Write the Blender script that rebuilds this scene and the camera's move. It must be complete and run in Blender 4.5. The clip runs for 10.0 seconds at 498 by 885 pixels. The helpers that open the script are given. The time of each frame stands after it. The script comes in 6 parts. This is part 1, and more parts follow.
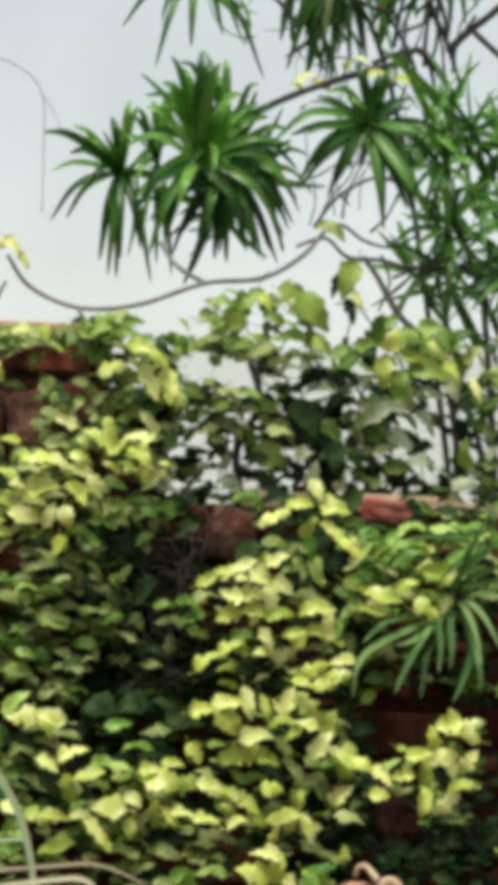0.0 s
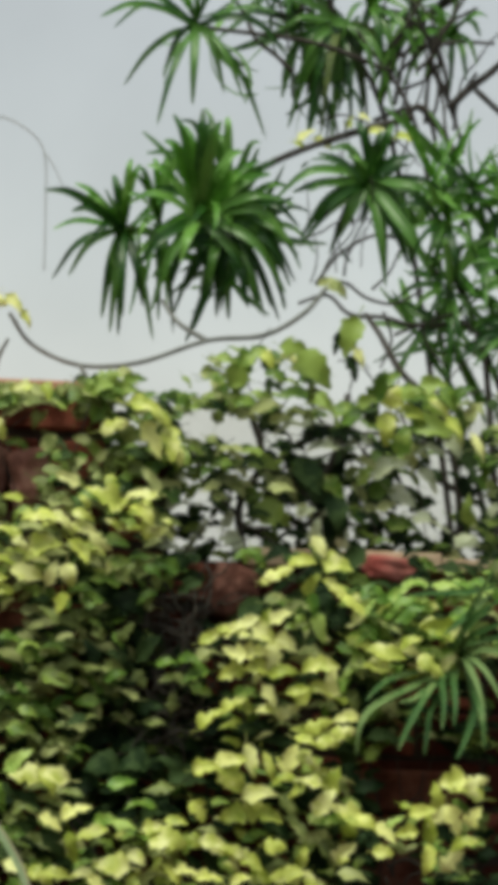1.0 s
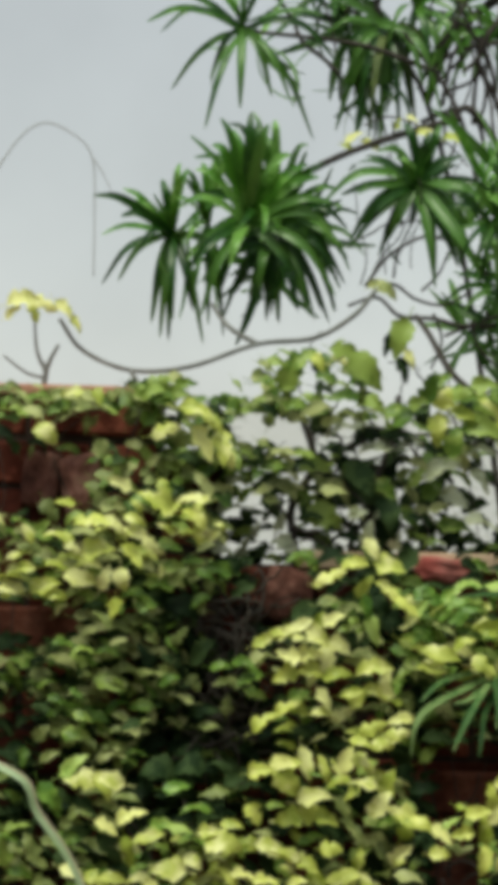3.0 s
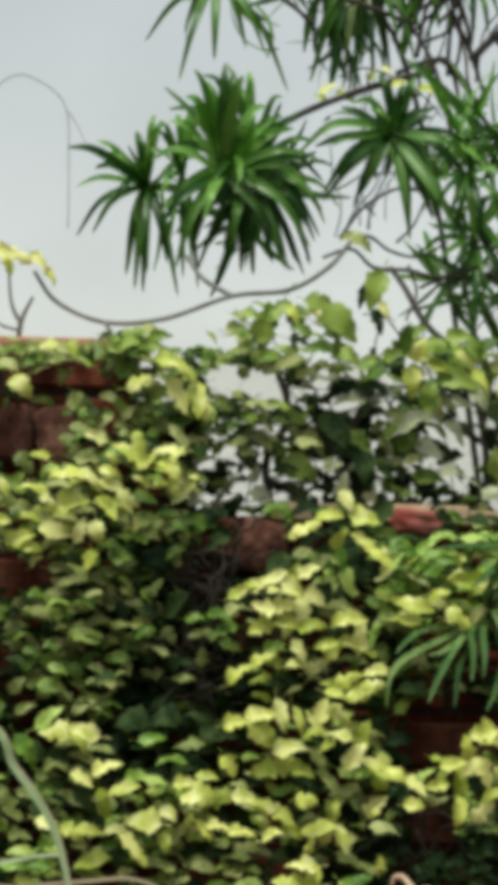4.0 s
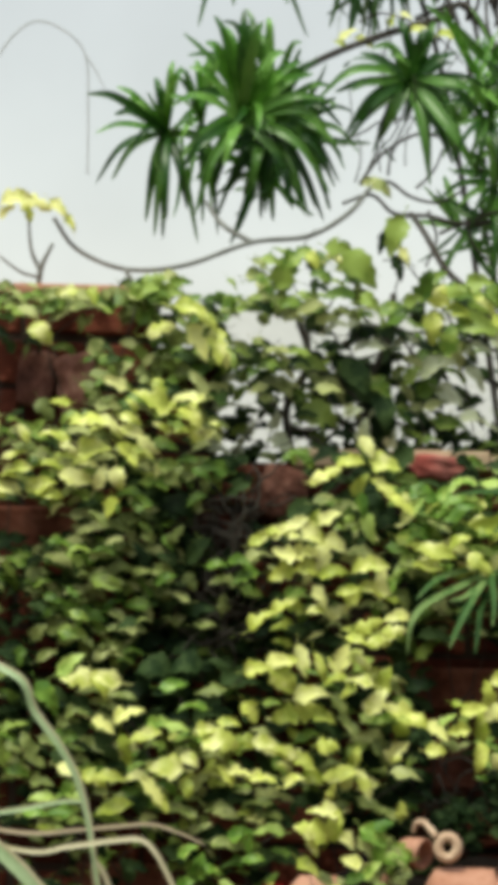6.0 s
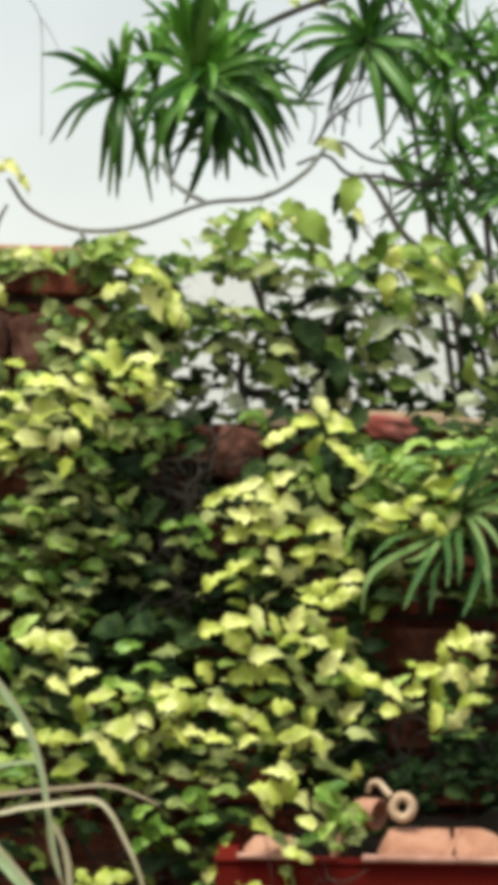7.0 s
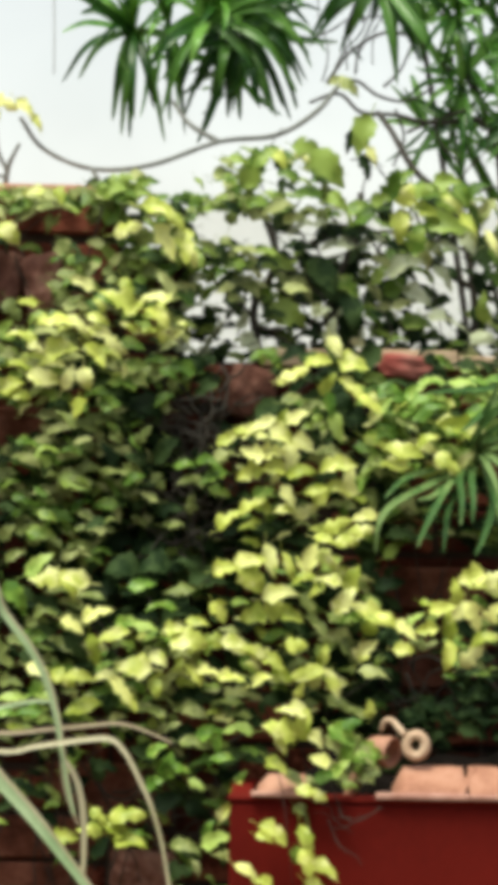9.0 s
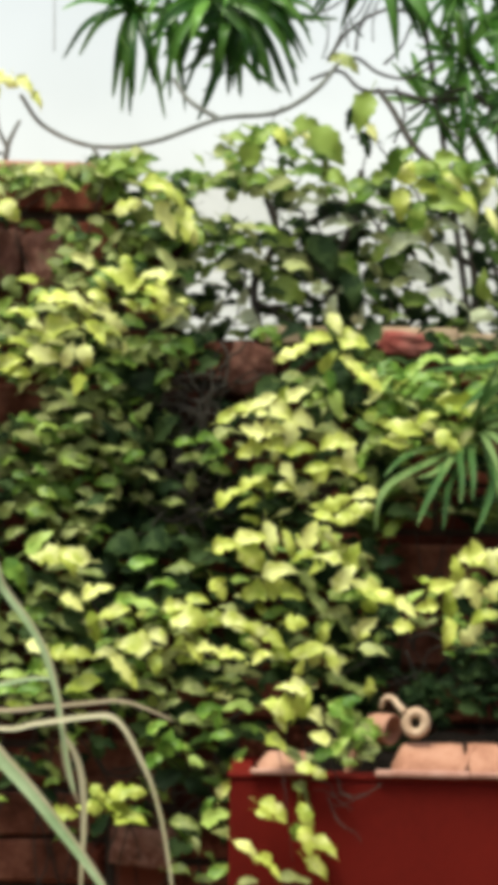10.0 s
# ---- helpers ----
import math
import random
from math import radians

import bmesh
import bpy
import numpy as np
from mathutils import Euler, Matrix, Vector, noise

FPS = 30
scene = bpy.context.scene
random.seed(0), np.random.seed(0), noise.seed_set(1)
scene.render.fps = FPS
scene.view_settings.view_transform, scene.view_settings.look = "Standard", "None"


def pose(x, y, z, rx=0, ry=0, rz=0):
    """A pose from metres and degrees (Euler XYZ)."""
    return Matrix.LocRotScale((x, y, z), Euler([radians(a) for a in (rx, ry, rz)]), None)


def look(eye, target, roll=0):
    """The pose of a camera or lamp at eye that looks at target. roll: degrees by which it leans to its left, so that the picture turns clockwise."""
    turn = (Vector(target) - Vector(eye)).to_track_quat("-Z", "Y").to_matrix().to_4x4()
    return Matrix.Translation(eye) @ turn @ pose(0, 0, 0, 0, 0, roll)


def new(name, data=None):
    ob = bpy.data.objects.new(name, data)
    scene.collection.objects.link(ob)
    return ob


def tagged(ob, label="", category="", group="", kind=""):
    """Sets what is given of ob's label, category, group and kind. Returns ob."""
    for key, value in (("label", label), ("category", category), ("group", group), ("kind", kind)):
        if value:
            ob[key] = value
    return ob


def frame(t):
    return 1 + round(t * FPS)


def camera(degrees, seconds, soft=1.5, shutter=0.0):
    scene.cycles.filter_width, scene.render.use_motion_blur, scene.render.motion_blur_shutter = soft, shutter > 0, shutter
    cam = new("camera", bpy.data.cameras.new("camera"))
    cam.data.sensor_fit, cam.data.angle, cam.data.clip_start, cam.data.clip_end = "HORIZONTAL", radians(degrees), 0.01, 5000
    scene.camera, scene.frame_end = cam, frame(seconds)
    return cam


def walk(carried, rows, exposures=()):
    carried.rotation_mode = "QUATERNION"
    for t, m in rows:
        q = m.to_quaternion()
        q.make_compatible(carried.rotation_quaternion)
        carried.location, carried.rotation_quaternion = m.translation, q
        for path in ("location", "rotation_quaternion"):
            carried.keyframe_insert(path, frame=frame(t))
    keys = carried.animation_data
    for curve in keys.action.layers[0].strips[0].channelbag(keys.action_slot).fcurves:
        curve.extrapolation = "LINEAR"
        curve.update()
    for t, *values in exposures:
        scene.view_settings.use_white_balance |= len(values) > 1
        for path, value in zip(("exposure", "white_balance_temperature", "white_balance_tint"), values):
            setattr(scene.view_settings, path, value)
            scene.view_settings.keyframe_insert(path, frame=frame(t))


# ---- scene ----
# ---------- camera and walk ----------
cam = camera(8.0, 10.0, soft=16.0)
EYE = (0.0, 0.0, 1.6)
# seconds, turn to the left, look up, lean (degrees): a long lens held by hand, turning on the spot
TURNS = [
    (0, -0.371, 0.969, 2.393),
    (0.5, 0.249, 1.775, 2.453),
    (1, -0.295, 1.886, 2.228),
    (1.5, -0.515, 2.331, 1.919),
    (2, 0.110, 2.320, 1.791),
    (2.5, 0.396, 2.101, 1.600),
    (2.7, 0.540, 2.065, 1.603),
    (3.8, 0.296, 1.236, 1.512),
    (4, 0.107, 1.150, 1.508),
    (4.5, -0.000, 0.999, 1.509),
    (5, 0.300, 0.798, 1.454),
    (5.2, 0.374, 0.669, 1.455),
    (6.3, 0.364, 0.103, 1.267),
    (6.5, 0.133, -0.037, 1.263),
    (7, -0.328, -0.332, 1.281),
    (7.5, -0.396, -0.879, 1.319),
    (8, -0.159, -1.166, 1.203),
    (8.5, -0.238, -1.192, 1.194),
    (9, -0.138, -1.321, 1.185),
    (9.5, -0.106, -1.372, 1.197),
    (10, -0.144, -1.684, 1.223),
]
walk(cam, [(t, pose(*EYE, 90 + up, 0, turn) @ pose(0, 0, 0, 0, 0, lean)) for t, turn, up, lean in TURNS],
     exposures=[(0.0, 0.40, 6550, 5), (0.5, 0.08, 6550, 5), (2.5, 0.07, 6550, 5), (4.0, 0.19, 6600, 5), (5.0, 0.29, 6600, 5), (6.5, 0.48, 6650, 5), (7.5, 0.60, 6650, 6), (10.0, 0.65, 6650, 6)])

# ---------- world, sun ----------
SUN_UP, SUN_ROUND = 67.0, 216.0   # degrees above the horizon, compass from +y clockwise
world = bpy.data.worlds.new("overcast_sky")
scene.world = world
world.use_nodes = True
wn, wl = world.node_tree.nodes, world.node_tree.links
sky = wn.new("ShaderNodeTexSky")
sky.sky_type = 'NISHITA'
sky.sun_disc = False
sky.sun_elevation, sky.sun_rotation = radians(SUN_UP), radians(SUN_ROUND)
sky.air_density, sky.dust_density, sky.ozone_density = 1.0, 1.0, 1.0
grey = wn.new("ShaderNodeHueSaturation")
grey.inputs["Saturation"].default_value = 0.25
wl.new(sky.outputs[0], grey.inputs["Color"])
# a thin cloud sheet: whiter low down, with faint uneven veils
where = wn.new("ShaderNodeTexCoord")
split = wn.new("ShaderNodeSeparateXYZ")
low = wn.new("ShaderNodeMapRange")
low.interpolation_type = 'SMOOTHERSTEP'
low.inputs["From Min"].default_value, low.inputs["From Max"].default_value = 0.045, 0.12
low.inputs["To Min"].default_value, low.inputs["To Max"].default_value = 1.28, 1.09
veil = wn.new("ShaderNodeTexNoise")
veil.inputs["Scale"].default_value, veil.inputs["Detail"].default_value = 14.0, 4.0
thin = wn.new("ShaderNodeMapRange")
thin.inputs["To Min"].default_value, thin.inputs["To Max"].default_value = 0.86, 1.14
both = wn.new("ShaderNodeMath")
both.operation = 'MULTIPLY'
high = wn.new("ShaderNodeMapRange")   # an overcast sky is brightest overhead
high.inputs["From Min"].default_value, high.inputs["From Max"].default_value = 0.15, 0.95
high.inputs["To Min"].default_value, high.inputs["To Max"].default_value = 1.0, 2.4
dome = wn.new("ShaderNodeMath")
dome.operation = 'MULTIPLY'
cloud = wn.new("ShaderNodeVectorMath")
cloud.operation = 'SCALE'
wl.new(where.outputs["Generated"], split.inputs[0])
wl.new(where.outputs["Generated"], veil.inputs["Vector"])
wl.new(split.outputs["Z"], low.inputs["Value"])
wl.new(veil.outputs["Fac"], thin.inputs["Value"])
wl.new(low.outputs[0], both.inputs[0])
wl.new(thin.outputs[0], both.inputs[1])
wl.new(grey.outputs[0], cloud.inputs[0])
wl.new(split.outputs["Z"], high.inputs["Value"])
wl.new(both.outputs[0], dome.inputs[0])
wl.new(high.outputs[0], dome.inputs[1])
wl.new(dome.outputs[0], cloud.inputs["Scale"])
wl.new(cloud.outputs[0], wn["Background"].inputs["Color"])
wn["Background"].inputs["Strength"].default_value = 0.094

sun = new("sun", bpy.data.lights.new("sun", 'SUN'))
sun.data.energy, sun.data.angle, sun.data.color = 3.0, radians(24), (0.97, 0.99, 0.78)
a, e = radians(SUN_ROUND), radians(SUN_UP)
sun.matrix_world = look((6 * math.sin(a) * math.cos(e), 6 * math.cos(a) * math.cos(e), 6 * math.sin(e)), (0, 0, 0))


# ---------- materials ----------
def material(name, colours, rough=0.6, scale=30.0, fine=180.0, bump=0.3, depth=0.002, through_light=0.0, spread=0.25, spec=0.5, random_mix=0.0):
    """colours: two or three linear colours, mixed by noise at two scales and from piece to piece."""
    m = bpy.data.materials.new(name)
    m.use_nodes = True
    n, l = m.node_tree.nodes, m.node_tree.links
    b = n["Principled BSDF"]
    pos = n.new("ShaderNodeTexCoord")
    info = n.new("ShaderNodeObjectInfo")
    shift = n.new("ShaderNodeVectorMath")
    shift.operation = 'MULTIPLY_ADD'
    shift.inputs[1].default_value = (1, 1, 1)
    many = n.new("ShaderNodeVectorMath")
    many.operation = 'SCALE'
    many.inputs[0].default_value = (37.0, 11.0, 23.0)
    l.new(info.outputs["Random"], many.inputs["Scale"])
    l.new(pos.outputs["Object"], shift.inputs[0])
    l.new(many.outputs[0], shift.inputs[2])
    big = n.new("ShaderNodeTexNoise")
    big.inputs["Scale"].default_value, big.inputs["Detail"].default_value = scale, 4
    small = n.new("ShaderNodeTexNoise")
    small.inputs["Scale"].default_value, small.inputs["Detail"].default_value = fine, 3
    l.new(shift.outputs[0], big.inputs["Vector"])
    l.new(shift.outputs[0], small.inputs["Vector"])
    add = n.new("ShaderNodeMath")
    add.operation = 'MULTIPLY_ADD'
    add.inputs[1].default_value = 0.35
    l.new(small.outputs["Fac"], add.inputs[0])
    l.new(big.outputs["Fac"], add.inputs[2])
    rnd = n.new("ShaderNodeMath")
    rnd.operation = 'MULTIPLY_ADD'
    rnd.inputs[1].default_value = random_mix
    l.new(info.outputs["Random"], rnd.inputs[0])
    l.new(add.outputs[0], rnd.inputs[2])
    ramp = n.new("ShaderNodeValToRGB")
    mid = 0.67 + random_mix / 2
    stops = [mid - spread, mid + spread] if len(colours) == 2 else [mid - spread, mid, mid + spread]
    while len(ramp.color_ramp.elements) < len(colours):
        ramp.color_ramp.elements.new(0.5)
    for el, at, c in zip(ramp.color_ramp.elements, stops, colours):
        el.position, el.color = max(0, min(1, at)), (*c, 1)
    l.new(rnd.outputs[0], ramp.inputs["Fac"])
    l.new(ramp.outputs[0], b.inputs["Base Color"])
    b.inputs["Roughness"].default_value = rough
    b.inputs["Specular IOR Level"].default_value = spec
    bp = n.new("ShaderNodeBump")
    bp.inputs["Strength"].default_value, bp.inputs["Distance"].default_value = bump, depth
    l.new(add.outputs[0], bp.inputs["Height"])
    l.new(bp.outputs[0], b.inputs["Normal"])
    if through_light:
        tr = n.new("ShaderNodeBsdfTranslucent")
        mix = n.new("ShaderNodeMixShader")
        mix.inputs[0].default_value = through_light
        l.new(ramp.outputs[0], tr.inputs["Color"])
        l.new(b.outputs[0], mix.inputs[1])
        l.new(tr.outputs[0], mix.inputs[2])
        l.new(mix.outputs[0], n["Material Output"].inputs["Surface"])
    return m


BRICK = material("brick_clay", [(0.012, 0.0045, 0.003), (0.075, 0.018, 0.011), (0.19, 0.056, 0.036)], 0.95, 9, 90, 1.0, 0.006, spec=0.12, random_mix=0.5, spread=0.4)
WORN_BRICK = material("worn_pink_brick", [(0.07, 0.025, 0.018), (0.23, 0.105, 0.080), (0.36, 0.20, 0.16)], 0.95, 26, 90, 1.0, 0.007, spec=0.12)
RED_BRICK = material("fresh_red_brick", [(0.16, 0.028, 0.022), (0.27, 0.05, 0.04), (0.34, 0.12, 0.10)], 0.85, 12, 130, 0.6, 0.003)
# mortar darkened so joints and gaps behind the leaves read as shade
MORTAR = material("shade_dark_mortar", [(0.012, 0.007, 0.005), (0.04, 0.022, 0.016)], 0.95, 14, 150, 0.8, 0.004)
BED = material("pale_mortar", [(0.30, 0.19, 0.12), (0.54, 0.41, 0.29)], 0.9, 14, 150, 0.8, 0.004)
COPING = material("coping_clay", [(0.30, 0.13, 0.08), (0.45, 0.22, 0.14)], 0.85, 10, 140, 0.5, 0.003)
RED_PAINT = material("red_painted_plaster", [(0.085, 0.0045, 0.003), (0.14, 0.0085, 0.0055)], 0.75, 5, 90, 0.3, 0.002, spread=0.3, spec=0.1)
TERRACOTTA = material("terracotta", [(0.22, 0.09, 0.058), (0.36, 0.17, 0.115), (0.46, 0.25, 0.185)], 0.85, 14, 160, 0.6, 0.003, spec=0.25)
PINK_CLAY = material("worn_pink_clay", [(0.34, 0.16, 0.125), (0.52, 0.30, 0.25)], 0.85, 30, 160, 0.5, 0.002, spec=0.2)
PALE_CLAY = material("pale_clay", [(0.36, 0.21, 0.13), (0.58, 0.42, 0.31)], 0.7, 40, 200, 0.3, 0.001)
# soil colour taken near-black to hold the shade behind the planter
SOIL = material("shade_black_soil", [(0.003, 0.0025, 0.002), (0.010, 0.007, 0.006)], 1.0, 25, 160, 1.0, 0.01, spec=0.05)
PLASTER = material("light_block_plaster", [(0.10, 0.095, 0.085), (0.20, 0.19, 0.17)], 0.9, 1.5, 40, 0.4, 0.004)
RENDERED = material("pale_render", [(0.73, 0.73, 0.73), (0.85, 0.84, 0.84)], 0.9, 1.2, 30, 0.3, 0.003)
BROWN_BRICK = material("brown_brick", [(0.035, 0.014, 0.011), (0.10, 0.041, 0.031), (0.19, 0.095, 0.076)], 0.95, 20, 90, 1.0, 0.007, spec=0.12)
RUSSET_BRICK = material("russet_brick", [(0.06, 0.019, 0.012), (0.13, 0.045, 0.029), (0.22, 0.09, 0.064)], 0.95, 20, 90, 1.0, 0.007, spec=0.12)
GROUND = material("pale_bounce_ground", [(0.17, 0.14, 0.105), (0.28, 0.235, 0.18)], 0.95, 3, 60, 0.8, 0.01)
BARK = material("vine_bark", [(0.014, 0.010, 0.008), (0.048, 0.037, 0.029)], 0.9, 30, 220, 0.8, 0.003)
OLD_STEM = material("weathered_stem", [(0.016, 0.013, 0.010), (0.05, 0.041, 0.031)], 0.9, 30, 220, 0.8, 0.003)
GREY_TWIG = material("dry_grey_twig", [(0.10, 0.10, 0.09), (0.19, 0.19, 0.18)], 0.9, 30, 220, 0.5, 0.001)
PALE_TWIG = material("bleached_twig", [(0.26, 0.26, 0.25), (0.36, 0.36, 0.35)], 0.9, 30, 220, 0.4, 0.001)
LEAF_YELLOW = material("golden_leaf", [(0.26, 0.33, 0.035), (0.55, 0.59, 0.13), (0.70, 0.70, 0.29)], 0.42, 2.2, 13, 0.35, 0.002, 0.25, 0.35, random_mix=0.5, spec=0.3)
LEAF_MID = material("fresh_green_leaf", [(0.05, 0.11, 0.012), (0.13, 0.22, 0.03), (0.26, 0.35, 0.07)], 0.42, 2.2, 13, 0.35, 0.002, 0.25, 0.35, random_mix=0.5, spec=0.3)
LEAF_LIME = material("lime_leaf", [(0.06, 0.15, 0.018), (0.20, 0.34, 0.05), (0.40, 0.52, 0.13)], 0.42, 2.2, 13, 0.35, 0.002, 0.25, 0.35, random_mix=0.5, spec=0.3)
LEAF_OLIVE = material("dull_olive_leaf", [(0.09, 0.115, 0.028), (0.20, 0.24, 0.07), (0.36, 0.385, 0.15)], 0.5, 2.2, 13, 0.35, 0.002, 0.2, 0.35, random_mix=0.5, spec=0.25)
# deep green leaves, darkened further to paint the shade inside the foliage
LEAF_DARK = material("deep_green_shade_leaf", [(0.004, 0.011, 0.003), (0.011, 0.027, 0.007), (0.036, 0.062, 0.019)], 0.7, 2.2, 13, 0.35, 0.002, 0.08, 0.35, spec=0.12, random_mix=0.5)
# paler copy of the golden leaf, its lit highlights put into colour
LEAF_CREAM = material("lit_yellow_leaf", [(0.38, 0.43, 0.06), (0.59, 0.62, 0.14), (0.70, 0.70, 0.25)], 0.42, 2.2, 13, 0.35, 0.002, 0.22, 0.35, random_mix=0.5, spec=0.3)
LEAF_PALE = material("pale_glossy_leaf", [(0.32, 0.37, 0.19), (0.56, 0.58, 0.41)], 0.3, 2.2, 13, 0.35, 0.002, 0.25, 0.35, spec=0.5)
STRAP_GREEN = material("dracaena_leaf", [(0.032, 0.105, 0.010), (0.085, 0.245, 0.022), (0.20, 0.40, 0.085)], 0.36, 14, 120, 0.25, 0.001, 0.35, 0.35, spec=0.35, random_mix=0.5)
# dark dracaena leaves; the colour also paints shade under the heads
STRAP_DARK = material("dracaena_dark_shade_leaf", [(0.010, 0.040, 0.006), (0.026, 0.090, 0.011), (0.075, 0.18, 0.028)], 0.36, 14, 120, 0.25, 0.001, 0.25, 0.35, spec=0.35, random_mix=0.5)
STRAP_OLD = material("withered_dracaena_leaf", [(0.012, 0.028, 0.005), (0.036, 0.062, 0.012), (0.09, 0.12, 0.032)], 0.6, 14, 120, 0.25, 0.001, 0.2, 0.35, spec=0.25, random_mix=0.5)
BLADE_DRY = material("dry_blade", [(0.26, 0.20, 0.12), (0.50, 0.40, 0.29)], 0.7, 9, 120, 0.25, 0.001, 0.2, 0.3)
BLADE_STRAW = material("straw_blade", [(0.42, 0.38, 0.22), (0.68, 0.61, 0.45)], 0.6, 9, 120, 0.25, 0.001, 0.25, 0.3)
BLADE_PALE = material("variegated_blade", [(0.22, 0.35, 0.16), (0.48, 0.58, 0.36)], 0.55, 9, 120, 0.25, 0.001, 0.25, 0.3)
BLADE_GREEN = material("green_blade", [(0.024, 0.068, 0.020), (0.056, 0.13, 0.032), (0.165, 0.25, 0.085)], 0.6, 12, 120, 0.25, 0.001, 0.2, 0.35, spec=0.2, random_mix=0.4)


# ---------- makers ----------
def part(name, bm, mat, parent=None, label=""):
    """Links a bmesh as one mesh object, under a thing if one is given."""
    me = bpy.data.meshes.new(name)
    bm.to_mesh(me)
    bm.free()
    me.materials.append(mat)
    ob = new(name, me)
    ob.parent = parent
    return tagged(ob, label)


def share(name, me, parent, m):
    ob = new(name, me)
    ob.parent = parent
    ob.matrix_parent_inverse = parent.matrix_world.inverted() if parent else Matrix()
    ob.matrix_basis = m
    return ob


def box(bm, x0, x1, y0, y1, z0, z1, bevel=0.0, jitter=0.0, seg=1):
    made = bmesh.ops.create_cube(bm, size=1.0)["verts"]
    for v in made:
        v.co = Vector((x0 + (v.co.x + 0.5) * (x1 - x0), y0 + (v.co.y + 0.5) * (y1 - y0), z0 + (v.co.z + 0.5) * (z1 - z0)))
        v.co += Vector((random.uniform(-jitter, jitter), random.uniform(-jitter, jitter), random.uniform(-jitter, jitter)))
    if bevel:
        bmesh.ops.bevel(bm, geom=list({e for v in made for e in v.link_edges}), offset=bevel, segments=seg, affect='EDGES', profile=0.5)
    return bm


def glide(points, steps=8):
    """A smooth line through the points."""
    p = [Vector(q) for q in points]
    p = [2 * p[0] - p[1]] + p + [2 * p[-1] - p[-2]]
    out = []
    for i in range(1, len(p) - 2):
        for k in range(steps):
            t = k / steps
            out.append(0.5 * ((2 * p[i]) + (p[i + 1] - p[i - 1]) * t + (2 * p[i - 1] - 5 * p[i] + 4 * p[i + 1] - p[i + 2]) * t * t
                              + (3 * p[i] - p[i - 1] - 3 * p[i + 1] + p[i + 2]) * t ** 3))
    return out + [p[-2]]


def tube(bm, points, r0, r1, sides=7, steps=8, knots=0.0):
    line = glide(points, steps)
    rings = []
    side = Vector((0.31, -0.87, 0.38))
    for i, p in enumerate(line):
        d = (line[min(i + 1, len(line) - 1)] - line[max(i - 1, 0)]).normalized()
        u = (side - d * side.dot(d)).normalized()
        w = d.cross(u)
        r = r0 + (r1 - r0) * i / (len(line) - 1)
        r *= 1 + random.uniform(-knots, knots)
        rings.append([bm.verts.new(p + r * (math.cos(6.2832 * k / sides) * u + math.sin(6.2832 * k / sides) * w)) for k in range(sides)])
        side = u
    for a, b in zip(rings, rings[1:]):
        for k in range(sides):
            bm.faces.new((a[k], a[(k + 1) % sides], b[(k + 1) % sides], b[k])).smooth = True
    bm.faces.new(rings[0][::-1])
    bm.faces.new(rings[-1])
    return bm


def broad_leaf(name, mat, width, fold, curl, wave, seed, lobes=0.0):
    """A leaf along +x, about 1 long, its face up; folded midrib, tip bent over, wavy and (with lobes) notched margin."""
    rng = random.Random(seed)
    bm = bmesh.new()
    rows, n = [], 14
    ph, twist, side = rng.uniform(0, 6), rng.uniform(-1.2, 1.2), rng.uniform(-0.22, 0.22)
    x, z0, ang = -0.5, 0.0, curl * 0.45
    for i in range(n + 1):
        t = i / n
        half = 0.5 * width * (math.sin(math.pi * min(1, t ** 0.72)) ** 0.8) * (1 - 0.25 * t) + 0.006
        row = []
        for s in (-1, -0.5, 0, 0.5, 1):
            edge = 1 + 0.13 * math.sin(n * 1.7 * t + ph + s) - lobes * max(0.0, math.sin(13.5 * t + 0.8 + 0.7 * s)) * abs(s)
            z = fold * abs(s) * half + wave * math.sin(9 * t + ph + s) * abs(s) * 0.3 + twist * s * half * (t - 0.3)
            row.append(bm.verts.new((x - lobes * 0.25 * abs(s) * half, s * half * edge + side * t * t, z0 + z)))
        rows.append(row)
        x, z0, ang = x + math.cos(ang) / n, z0 + math.sin(ang) / n, ang - curl * (0.6 + 1.6 * t) / n
    for a, b in zip(rows, rows[1:]):
        for k in range(4):
            bm.faces.new((a[k], b[k], b[k + 1], a[k + 1])).smooth = True
    tube(bm, [(-0.78, 0, 0.06), (-0.62, 0, 0.02), (-0.48, 0, 0)], 0.014, 0.010, 4, 2)
    me = bpy.data.meshes.new(name)
    bm.to_mesh(me)
    bm.free()
    me.materials.append(mat)
    return me


def leaf_set(name, mat, seed=0):
    return [broad_leaf(name, mat, w, f, c, v, seed + i, lobes) for i, (w, f, c, v, lobes) in enumerate(
        [(0.52, 0.32, 0.5, 0.14, 0.15), (0.58, 0.42, 0.8, 0.17, 0.30), (0.46, 0.25, 1.0, 0.15, 0.18), (0.62, 0.55, 0.6, 0.16, 0.34), (0.48, 0.20, 1.3, 0.14, 0.10), (0.54, -0.28, 0.8, 0.17, 0.30), (0.60, 0.3, 0.4, 0.14, 0.40)])]


GOLD, FRESH, GREEN, DEEP, PALE, OLIVE, CREAM = (leaf_set("leaf", m, s) for m, s in ((LEAF_YELLOW, 1), (LEAF_LIME, 11), (LEAF_MID, 61), (LEAF_DARK, 21), (LEAF_PALE, 31), (LEAF_OLIVE, 41), (LEAF_CREAM, 51)))
